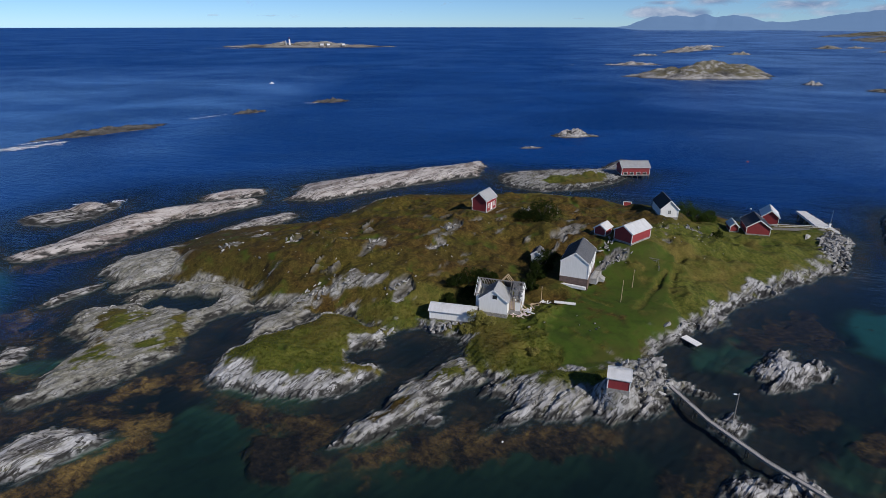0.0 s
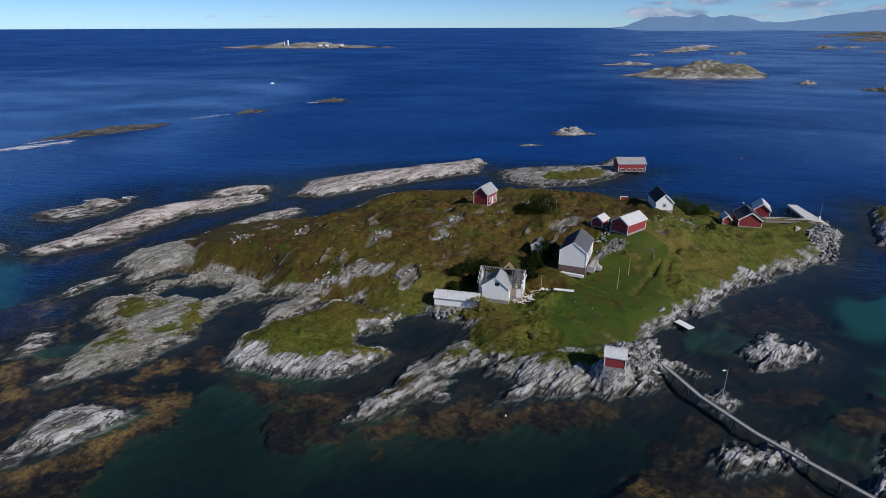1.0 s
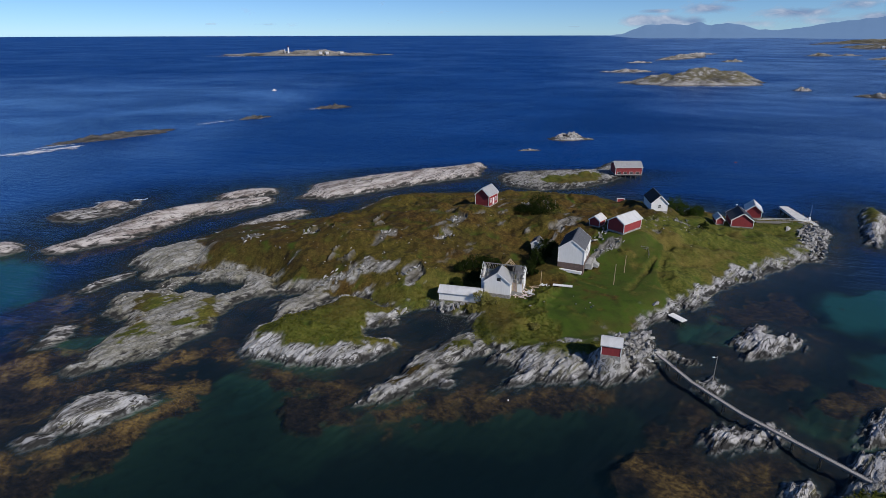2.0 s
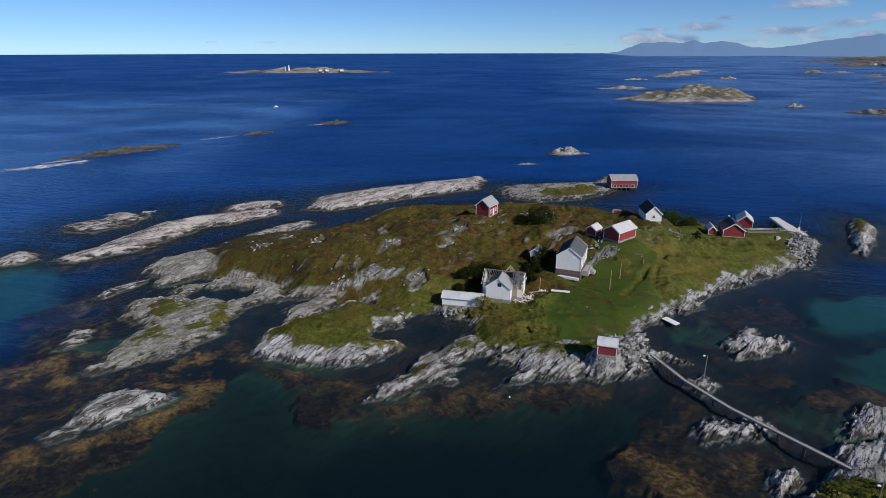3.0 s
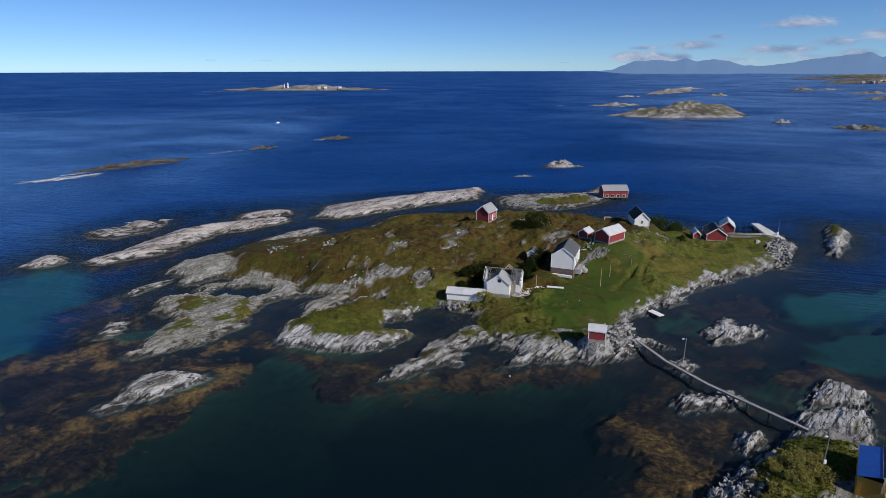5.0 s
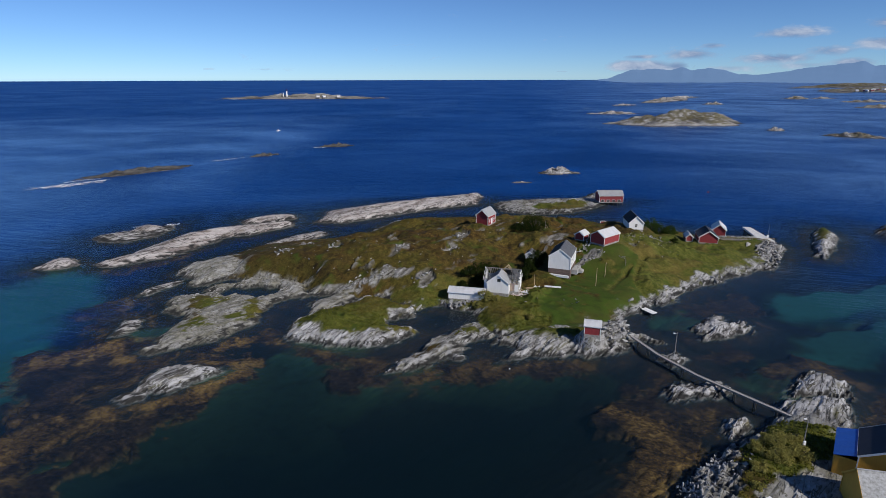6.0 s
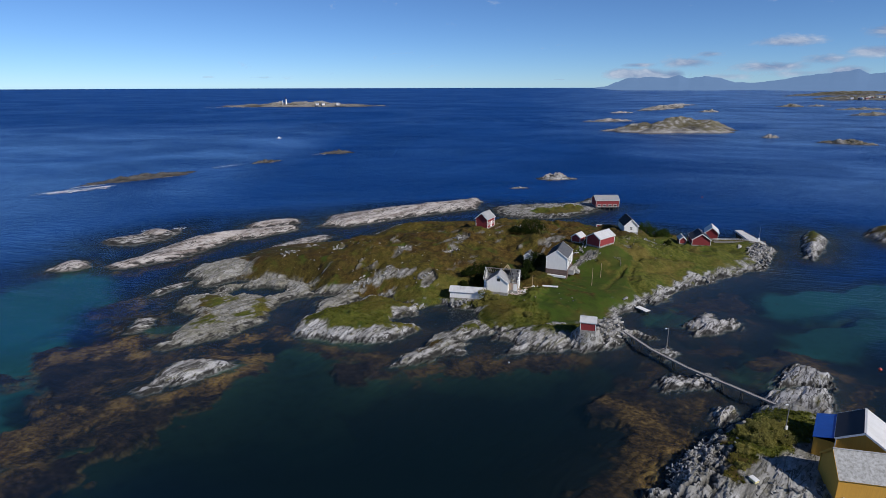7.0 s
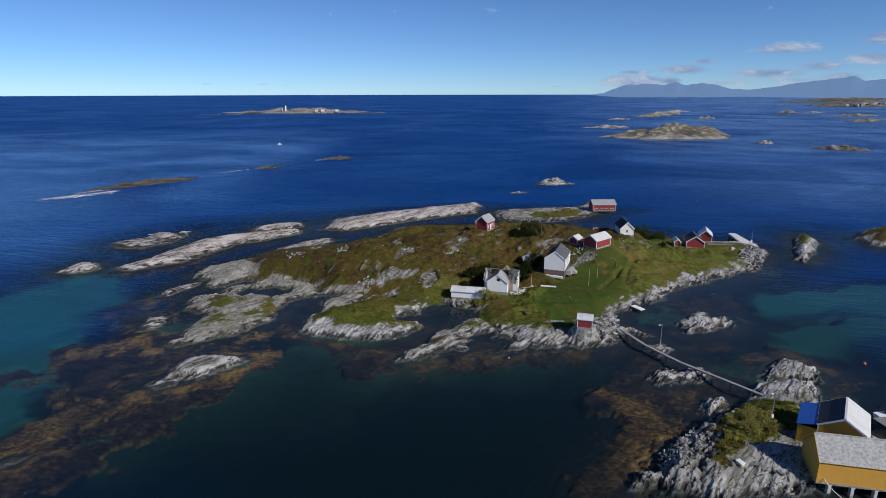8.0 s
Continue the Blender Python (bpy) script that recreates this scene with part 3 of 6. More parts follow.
# level ground under the houses: x, y, radius, height
PADS = [(31.8, 129.4, 7, 5.1), (12.5, 115, 7, 3.0), (2.4, 114, 4.5, 1.7), (11.6, 164.5, 4, 9.9), (48.5, 142, 6, 9.4), (41.8, 145.2, 2.6, 9.4),
        (68, 173.5, 5.5, 6.4), (87.6, 167.4, 4.6, 1.9), (93, 168.5, 5, 1.9), (101.5, 177.5, 4, 1.8), (30.8, 86.8, 2.8, 3.7), (60, 39, 6, 2.4), (40, 118, 10, 3.5)]
BARE = [(47, 105, 61, 117, 2.8), (61, 117, 74, 127, 3.2), (74, 127, 90, 136, 3.2), (90, 136, 103, 143, 4.0), (107, 146, 120, 165, 6.5), (102, 140, 113, 152, 4.6), (8, 85, 22, 86, 4.2), (22, 84, 38, 86, 2.8), (-28, 203, -12, 209, 2.5), (38, 91, 44, 99, 4), (0, 143, 4, 150, 1.2)]
BARE += [(-24, 121.5, -13, 125.5, 1.3), (-9, 118.5, -7.5, 121.5, 1.2), (31, 146, 36, 151, 1.8), (-46, 119.5, -32, 121, 1.7), (-78, 128, -62, 127, 4.5), (-88, 148, -72, 140, 6)]
# outcrops in the heather
BARE += [(-55.8, 141.6, -53.6, 143.4, 1.4), (-50.9, 149.2, -48.7, 151, 1.2), (-39.1, 141.3, -36.9, 143.1, 1.5), (-18.1, 138.9, -15.9, 140.7, 1.8), (-30.9, 121.2, -28.7, 123, 0.9), (-26.9, 121.9, -24.7, 123.7, 0.9), (-22, 124, -19.8, 125.8, 1.2), (1.1, 147, 3.3, 148.8, 2), (-2.6, 137.7, -0.4, 139.5, 0.9), (-10.9, 121.8, -8.7, 123.6, 1.5), (23.2, 164.9, 25.4, 166.7, 1.4)]
BARE += [(53, 160, 58, 157, 2), (83, 186, 92, 186, 3)]
BARE += [(37, 133, 44, 136, 1.5)]
LAWN = [(36, 112, 44, 124, 10), (30, 104, 44, 112, 9), (44, 130, 50, 134, 7), (28, 98, 36, 104, 6), (42, 138, 50, 137, 4)]
MEADOW = [(139, 172, 151, 190, 7), (-66, 92, -58, 104, 6), (2, 100, 26, 96, 9), (62, 130, 110, 160, 16), (60, 140, 90, 160, 16), (-40, 95, -14, 100, 10), (-20, 112, 0, 116, 6), (12, 108, 22, 112, 6), (50, 118, 70, 130, 10),
          (54, 44, 64, 58, 9), (-66, 112, -58, 114, 6), (30, 212, 70, 205, 10), (30, 236, 60, 240, 10)]
KELP = [(-75, 33, -66, 47, 4.5), (-66, 47, -54, 65, 4), (-54, 65, -48, 76, 3), (-90, 74, -80, 64, 5), (-93, 83, -82, 89, 6), (-97, 114, -85, 100, 6), (-80, 62, -84, 70, 6), (-95, 82, -78, 88, 7), (-88, 73, -74, 79, 8), (-86, 38, -78, 46, 5), (-103, 70, -99, 71, 3), (-26, 74, -2, 76, 4.2)]
KELP += [(-2, 76, 27, 80, 3.6), (-36, 90, -33, 83.5, 2), (-33, 83.5, -20, 81, 2.2), (-49, 93.5, -57, 88, 2.4), (-58, 82, -50, 79, 3), (29, 60, 45, 63, 5), (36, 56, 31, 41, 6), (22, 35, 32, 42, 5), (40, 70, 34, 62, 3.5), (46, 54, 50, 60, 3)]
KELP += [(66, 75, 76, 81, 2.8), (76, 81, 82, 72, 2.8), (82, 68, 80, 58, 3), (77, 101, 79, 109, 2.2), (79, 109, 70, 114, 2.4), (64, 87, 55, 83, 3), (66, 109, 84, 118, 3.5), (-108, 150, -98, 158, 5)]
# bands of golden tangle along the edges of the beds
GOLDEN = [(-86, 42, -77.6, 53.6, 4.5), (-77.6, 53.6, -63.9, 62, 3.4), (-63.9, 62, -49.7, 73.2, 2.6), (-49.7, 73.2, -45.6, 81.9, 1.8), (-58.4, 81.6, -48.8, 79.7, 1.8), (-55.8, 85.4, -49.1, 96.7, 1.4), (-49.1, 96.7, -43.9, 92.2, 1.2), (-43.9, 92.2, -33.8, 84.3, 1.4)]
GOLDEN += [(-33.8, 84.3, -19.4, 80.2, 1.3), (-19.4, 79, -6, 74.6, 2), (-6, 75.2, 11.7, 77.7, 2.2), (11.7, 78, 38.6, 83.4, 1.8), (29, 61, 36, 55, 3), (35, 54, 30, 42, 4.5), (26, 36, 31, 40, 3), (66, 76, 78, 79, 2.2), (78, 79, 83, 70, 2.2), (-95, 80, -84, 88, 3), (-84, 88, -76, 82, 2)]
# old ditches across the yard and the field, as strokes with a half width
DITCHES = [(61.4, 141.9, 58.7, 135.8, 1.0), (58.7, 135.8, 54.6, 128.8, 0.8), (54.6, 128.8, 52.2, 121.1, 0.8), (52.2, 121.1, 52.3, 115.3, 0.8), (52.3, 115.3, 54.8, 112.8, 0.8), (54.0, 131.5, 48.3, 123.5, 0.7), (48.3, 123.5, 42.8, 115.2, 0.7), (31, 122, 37, 116, 0.6)]
# sandy shelves: line, radius, how pale the sand shows
SAND = [(-124, 90, -124, 124, 18, 0.8), (-142, 50, -130, 100, 26, 0.85), (-112, 44, -104, 56, 9, 0.7), (-112, 84, -108, 88, 9, 0.75), (-104, 84, -94, 68, 8, 0.75), (-97, 66, -92, 52, 7, 0.75), (96, 113, 112, 118, 9, 0.8), (120, 116, 140, 124, 12, 0.7), (88, 88, 116, 98, 8, 0.6), (56, 100, 58, 104, 4.5, 0.35), (-46, 68, -30, 84, 8, 0.26)]
SAND += [(-50, 60, -24, 70, 8, 0.30), (-56, 50, -30, 55, 8, 0.26), (-22, 70, 18, 71, 4, 0.22), (-34, 78, -40, 82, 4, 0.34), (-30, 69, 26, 71, 7, 0.10), (-78, 92, -76, 96, 4, 0.4), (-62, 44, -40, 56, 8, 0.30), (62, 70, 68, 78, 5, 0.25), (-40, 56, 10, 60, 10, 0.08)]



def land_at(x, y):
    """Height of the ground and the masks of its cover at x, y (arrays)."""
    shape = x.shape
    x, y = x.ravel().astype(float), y.ravel().astype(float)
    c, s = math.cos(STRIKE), math.sin(STRIKE)
    u, v = x * c + y * s, -x * s + y * c
    wob = 0.4 * fbm(u / 16, v / 9, 3, 3) + 0.8 * fbm(u / 6.5, v / 1.3, 4, 11, 0.6) + 0.7 * fbm(u / 2.4, v / 0.9, 3, 13, 0.6)
    z = np.full(x.shape, -60.0)
    dist = np.full(x.shape, -60.0)
    core = np.full(x.shape, -60.0)
    grass, pale = np.zeros(x.shape), np.zeros(x.shape)
    for n, (pts, h, run, inset, tint) in enumerate(LANDS):
        px, py = [p[0] for p in pts], [p[1] for p in pts]
        near = (x > min(px) - 32) & (x < max(px) + 32) & (y > min(py) - 32) & (y < max(py) + 32)
        if not near.any():
            continue
        small = min(max(px) - min(px), max(py) - min(py))
        d = outline_distance(pts, x[near], y[near])
        d = d + wob[near] * min(1.0, small / 9) * np.exp(-np.maximum(d, 0) / 2.5)
        up = np.maximum(d, 0)
        zf = np.where(d > 0, h * (1 - np.exp(-up / run)), d * 0.16)
        sel = np.where(near)[0]
        win = zf > z[sel]
        z[sel] = np.maximum(z[sel], zf)
        pale[sel] = np.where(win, tint, pale[sel])
        dist[sel] = np.maximum(dist[sel], d)
        if inset < 90:
            g = smooth(inset - 1.2, inset + 1.2, d + 3.2 * fbm(x[sel] / 4.5, y[sel] / 4.5, 4, 21, 0.6))
            grass[sel] = np.maximum(grass[sel], g)
        if n == 0:
            core[sel] = d
    mossy, pale = np.clip(-pale, 0, 1), np.clip(pale, 0, 1)
    mossy = np.maximum(mossy, 0.8 * smooth(-12, -36, x) * smooth(104, 118, y) * smooth(160, 148, y) * (x > -84))
    inland = smooth(2, 14, dist)
    for kx, ky, ra, rb, turn, h in KNOLLS:
        ct, st = math.cos(radians(turn)), math.sin(radians(turn))
        a, b = ((x - kx) * ct + (y - ky) * st) / ra, (-(x - kx) * st + (y - ky) * ct) / rb
        z = z + h * np.exp(-(a * a + b * b) * 1.2) * smooth(0, 9, dist)
    bare = np.zeros(x.shape)
    wob2 = 1.2 * fbm(x / 3.5, y / 3.5, 3, 41)
    wx, wy = x + 2.0 * fbm(x / 6, y / 6, 3, 51), y + 2.0 * fbm(x / 6, y / 6, 3, 61)
    for a in BARE:
        bare = np.maximum(bare, capsule(wx, wy, *a))
    # scattered outcrops along the strike
    out = fbm(u / 9, v / 3.2, 4, 71)
    outcrop = smooth(0.64, 0.72, out) * smooth(4.5, 7, z) + smooth(0.75, 0.80, out) * smooth(2.5, 4, z) * (x < -5)
    lawn = np.zeros(x.shape)
    for a in LAWN:
        lawn = np.maximum(lawn, capsule(wx, wy, *a))
    lawn = smooth(0.1, 0.95, lawn + 0.7 * fbm(x / 5, y / 5, 4, 65, 0.6))
    outcrop = np.clip(outcrop, 0, 1) * (1 - lawn)
    bare = np.maximum(bare * smooth(-0.35, 0.2, wob2 + (bare - 0.4)), outcrop)
    grass = grass * (1 - bare)
    ragged, thin = 1.3 * fbm(x / 2.8, y / 2.8, 4, 23, 0.6), 0.5 + 0.9 * fbm(u / 4, v / 1.6, 4, 25, 0.6)
    for pts, thick in TURFS:
        px, py = [p[0] for p in pts], [p[1] for p in pts]
        sel = np.where((x > min(px) - 4) & (x < max(px) + 4) & (y > min(py) - 4) & (y < max(py) + 4))[0]
        d = outline_distance(pts, x[sel], y[sel]) + ragged[sel]
        grass[sel] = np.maximum(grass[sel], smooth(-0.5, 0.5, d) * smooth(0.95 - thick, 1.0 - thick, thin[sel] + (thick > 0.95)))
    meadow = np.zeros(x.shape)
    for a in MEADOW:
        meadow = np.maximum(meadow, capsule(wx, wy, *a))
    ditch = np.zeros(x.shape)
    dx = x + 0.5 * fbm(x / 4, y / 4, 2, 67)
    for a in DITCHES:
        ditch = np.maximum(ditch, capsule(dx, y, *a))
    lawn, meadow = lawn * (1 - 0.8 * ditch), np.maximum(meadow, ditch)
    # the tarn in its low rock
    pool = capsule(wx, wy, -64.0, 122.6, -56.0, 121.4, 4.4)
    rim = capsule(wx, wy, -64.0, 122.6, -56.0, 121.4, 8.0) * smooth(0.7, 1.4, z)
    z = z * (1 - rim) + (0.7 + 0.25 * (z - 0.7)) * rim
    z = z * (1 - pool) - 0.9 * pool
    # relief: broken beds of rock, tussocks
    lean = v + 1.6 * fbm(u / 26, v / 14, 3, 81) + 0.3 * fbm(u / 8, v / 2.5, 3, 83)
    along = u + 1.6 * fbm(x / 5, y / 5, 3, 87)
    slab, across = blocks(along, lean, 2.7, 8.0, 1)
    chip, across2 = blocks(along, lean + 0.35 * fbm(u / 2.5, v / 2.5, 2, 89), 1.15, 3.2, 2)
    beds = 0.55 * (slab - 0.5) + 0.35 * (across - 0.5) + 0.24 * (chip - 0.5) + 0.30 * fbm(u / 12, v / 2.6, 3, 85)
    cracks = np.abs(fbm(u / 13 + 3, v / 2.6, 3, 91))
    cross = np.abs(fbm(u / 3.4 + 7, v / 11, 3, 93)) + 0.4 * smooth(-0.1, 0.2, fbm(x / 9, y / 9, 2, 97))
    rocky = 1 - grass
    rugged = 1 + 0.5 * capsule(x, y, 33, 36, 42, 44, 5) - 0.55 * capsule(x, y, 62, 57, 74, 70, 9) - 0.55 * capsule(x, y, 41, 28, 50, 38, 6) - 0.4 * capsule(x, y, -34, 89, -14, 91, 5)
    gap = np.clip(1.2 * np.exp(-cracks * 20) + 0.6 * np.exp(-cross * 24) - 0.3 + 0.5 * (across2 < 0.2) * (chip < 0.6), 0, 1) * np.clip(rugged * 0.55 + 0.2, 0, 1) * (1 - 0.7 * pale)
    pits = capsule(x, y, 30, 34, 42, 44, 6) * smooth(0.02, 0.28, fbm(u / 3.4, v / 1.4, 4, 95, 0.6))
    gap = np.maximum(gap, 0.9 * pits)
    z = z - 0.7 * pits * rocky
    amp = rugged * np.clip(0.25 + 0.25 * np.maximum(dist, 0), 0, 1)
    z = z + rocky * np.where(dist > -1.5, 1, 0) * amp * ((1 - 0.5 * pale) * (0.8 * beds - 0.5 * np.exp(-cracks * 22) - 0.15 * np.exp(-cross * 20)) + 0.02)
    z = z + grass * (0.22 * fbm(x / 2.6, y / 2.6, 3, 101) * (1 - 0.75 * lawn) + inland * smooth(-60, -35, x) * (1.9 * fbm(x / 14, y / 9, 4, 111) + 0.5 * np.abs(fbm(x / 5.5, y / 4.5, 3, 113))) * (1 - lawn))
    for px, py, r, h in PADS:
        w = 1 - smooth(r * 0.75, r * 1.5, np.hypot(x - px, y - py))
        z = z * (1 - w) + h * w
    z = z - 0.28 * ditch * grass
    z = np.where(pool > 0.5, np.minimum(z, -0.35), z)
    grass = grass * (1 - pool)
    z = np.maximum(z, -13.0 + 1.5 * fbm(x / 40, y / 40, 2, 131))
    kelp = np.zeros(x.shape)
    kx, ky = x + 5 * fbm(x / 9, y / 9, 4, 141, 0.65), y + 4 * fbm(x / 9, y / 9, 4, 151, 0.65)
    for a in KELP:
        kelp = np.maximum(kelp, capsule(kx, ky, *a))
    golden = smooth(0.08, 0.3, kelp) * (1 - smooth(0.55, 0.98, kelp))
    gx, gy = x + 3 * fbm(x / 7, y / 7, 4, 143, 0.65), y + 3 * fbm(x / 7, y / 7, 4, 153, 0.65)
    for a in GOLDEN:
        g = capsule(gx, gy, *a)
        golden, kelp = np.maximum(golden, g), np.maximum(kelp, 0.85 * g)
    golden = golden * np.maximum(0.3 + 0.7 * smooth(-34, -50, x), smooth(24, 28, x) * smooth(72, 64, y))
    kelp = np.maximum(kelp, smooth(-7, -1.0, dist + 3 * fbm(x / 6, y / 6, 3, 161)) * 0.55 * (1 - smooth(0, 2, dist)))
    sand = np.zeros(x.shape)
    sx, sy = x + 4 * fbm(x / 14, y / 14, 3, 171), y + 4 * fbm(x / 14, y / 14, 3, 181)
    for a in SAND:
        sand = np.maximum(sand, a[5] * capsule(sx, sy, *a[:5]))
    # kelp grows up towards the light, sand lies on shallow shelves
    under = 1 - smooth(-0.12, 0.12, z)
    shade_free = smooth(0.05, 0.4, -z)
    z = np.where(z < 0, np.maximum(z, np.minimum(-0.08, -1.0 - 3.6 * (1 - kelp) ** 1.4)), z)
    z = np.where(z < -1.6, z * (1 - np.minimum(sand * 1.6, 1)) - 1.6 * np.minimum(sand * 1.6, 1), z)
    tide = (1 - smooth(0.45, 0.8, z + 0.7 * fbm(u / 4.0, v / 1.2, 4, 191, 0.6))) * (1 - under)
    back = lambda a: a.reshape(shape)
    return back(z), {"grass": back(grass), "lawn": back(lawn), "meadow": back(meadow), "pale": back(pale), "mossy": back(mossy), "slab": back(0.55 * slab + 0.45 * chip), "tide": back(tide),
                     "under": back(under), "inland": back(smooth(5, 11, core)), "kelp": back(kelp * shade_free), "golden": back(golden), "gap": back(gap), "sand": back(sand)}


def height(x, y):
    return float(land_at(np.array([float(x)]), np.array([float(y)]))[0][0])


def grid_object(name, xs, ys, z, masks, material):
    """A sheet over the grid xs, ys with float masks on its points."""
    X, Y = np.meshgrid(xs, ys)
    return sheet_object(name, X, Y, z, masks, material)


def sheet_object(name, X, Y, z, masks, material):
    ny, nx = X.shape
    me = bpy.data.meshes.new(name)
    i = np.arange(nx * ny).reshape(ny, nx)
    quads = np.stack([i[:-1, :-1], i[:-1, 1:], i[1:, 1:], i[1:, :-1]], -1).reshape(-1, 4)
    me.vertices.add(nx * ny)
    me.vertices.foreach_set("co", np.stack([X, Y, z], -1).astype(np.float32).ravel())
    me.loops.add(quads.size)
    me.loops.foreach_set("vertex_index", quads.astype(np.int32).ravel())
    me.polygons.add(len(quads))
    me.polygons.foreach_set("loop_start", np.arange(0, quads.size, 4, dtype=np.int32))
    me.update(calc_edges=True)
    me.polygons.foreach_set("use_smooth", np.ones(len(quads), bool))
    for key, value in masks.items():
        a = me.attributes.new(key, "FLOAT", "POINT")
        a.data.foreach_set("value", np.asarray(value, np.float32).ravel())
    me.materials.append(material)
    return new(name, me)


def steps(*spans):
    """Grid lines: (from, to, spacing) in turn."""
    return np.concatenate([np.arange(a, b, d) for a, b, d in spans])


def far_lift(x, y):
    """The sea's far rim stands a little higher, so that it ends on the skyline."""
    r = np.hypot(x, y)
    return 38.0 * np.clip((r - 1200) / 3650, 0, None) ** 2


def build_ground():
    xs = steps((-210, -145, 3), (-145, -92, 0.8), (-92, 84, 0.4), (84, 130, 0.7), (130, 156, 0.8), (156, 260, 1.6))
    ys = steps((-60, 18, 3), (18, 62, 0.36), (62, 132, 0.38), (132, 215, 0.58), (215, 280, 0.85), (280, 330, 3))
    X, Y = np.meshgrid(xs, ys)
    z, masks = land_at(X, Y)
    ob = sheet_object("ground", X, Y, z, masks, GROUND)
    # broken rock has hard edges, turf and seabed are soft
    soft = np.maximum(np.maximum(masks["grass"], masks["under"]), masks["pale"])
    soft = (soft[:-1, :-1] + soft[1:, :-1] + soft[:-1, 1:] + soft[1:, 1:]) > 1.6
    ob.data.polygons.foreach_set("use_smooth", soft.ravel())
    return tagged(ob, "rocky grass-covered island with reefs and seabed of kelp and sand", "ground", kind="structure")


def build_sea():
    far = 4850 * np.linspace(0, 1, 40)[1:] ** 2.2
    west, east = -215 - far[far < 4635], 265 + far[far < 4585]
    south, north = -65 - far[far < 4785], 335 + far[far < 4515]
    xs = np.concatenate([[-4850], west[::-1], steps((-215, 265, 2.0)), east, [4850]])
    ys = np.concatenate([[-4850], south[::-1], steps((-65, 335, 2.0)), north, [4850]])
    X, Y = np.meshgrid(xs, ys)
    big, r = np.maximum(np.abs(X), np.abs(Y)), np.hypot(X, Y) + 1e-6
    k = 1 + (big / r - 1) * smooth(500, 1800, big)
    X, Y = X * k, Y * k
    bed, _ = land_at(X, Y)
    deep = 1 - np.exp(-np.clip(-bed - 0.4, 0, None) / 2.6)
    deep = np.maximum(deep, smooth(120, 165, np.hypot((X - 20) * 0.74, Y - 118)))
    ob = sheet_object("sea", X, Y, far_lift(X, Y), {"deep": deep, "offshore": smooth(80, 190, np.hypot((X - 20) * 0.8, (Y - 110) * 0.95) + 70 * smooth(125, 200, Y) * (1 - smooth(0, 60, X) * (1 - smooth(190, 240, Y))) + 80 * smooth(95, 150, X) * smooth(120, 160, Y) + 150 * smooth(-58, -100, X) * smooth(70, 110, Y) + 45 * smooth(72, 110, X) * smooth(30, 60, Y)),
                                                           "sound": smooth(60, 300, X) * smooth(100, 320, Y) * smooth(0.1, 0.5, X / np.maximum(Y, 200)) + 0.55 * smooth(-105, -170, X) * smooth(130, 200, Y) * (1 - smooth(500, 1000, Y))}, SEA)
    return tagged(ob, "dark blue open sea with light ripples, reaching the horizon", "water", kind="structure")


build_ground()
build_sea()


# ---- building blocks ----
def part(name, bm, material, parent=None, label="", smooth_faces=False):
    me = bpy.data.meshes.new(name)
    bmesh.ops.recalc_face_normals(bm, faces=bm.faces)
    bm.to_mesh(me)
    bm.free()
    me.materials.append(material)
    if smooth_faces:
        me.polygons.foreach_set("use_smooth", [True] * len(me.polygons))
    ob = new(name, me)
    ob.parent = parent
    return tagged(ob, label)


def base(name, m, label, category, group=""):
    ob = new(name)
    ob.empty_display_size = 0.5
    ob.matrix_world = m
    return tagged(ob, label, category, group)


def add_box(bm, x0, x1, y0, y1, z0, z1, m=None):
    v = [bm.verts.new((x, y, z)) for x in (x0, x1) for y in (y0, y1) for z in (z0, z1)]
    for f in ((0, 1, 3, 2), (4, 6, 7, 5), (0, 4, 5, 1), (2, 3, 7, 6), (0, 2, 6, 4), (1, 5, 7, 3)):
        bm.faces.new([v[i] for i in f])
    if m is not None:
        bmesh.ops.transform(bm, matrix=m, verts=v)
    return v


def box(x0, x1, y0, y1, z0, z1, bevel=0.0, m=None):
    bm = bmesh.new()
    add_box(bm, x0, x1, y0, y1, z0, z1)
    if bevel:
        bmesh.ops.bevel(bm, geom=bm.edges[:], offset=bevel, segments=1, affect="EDGES")
    if m is not None:
        bmesh.ops.transform(bm, matrix=m, verts=bm.verts)
    return bm


def beam_matrix(a, b):
    a, b = Vector(a), Vector(b)
    d = b - a
    return Matrix.Translation(a) @ d.to_track_quat("Z", "Y").to_matrix().to_4x4(), d.length


def beam(a, b, w, h=None):
    """A squared timber from a to b."""
    m, n = beam_matrix(a, b)
    h = h or w
    return box(-w / 2, w / 2, -h / 2, h / 2, 0, n, 0, m)


def rod(a, b, r0, r1=None, sides=8):
    m, n = beam_matrix(a, b)
    bm = bmesh.new()
    bmesh.ops.create_cone(bm, cap_ends=True, segments=sides, radius1=r0, radius2=r1 if r1 is not None else r0, depth=n,
                          matrix=m @ Matrix.Translation((0, 0, n / 2)))
    return bm


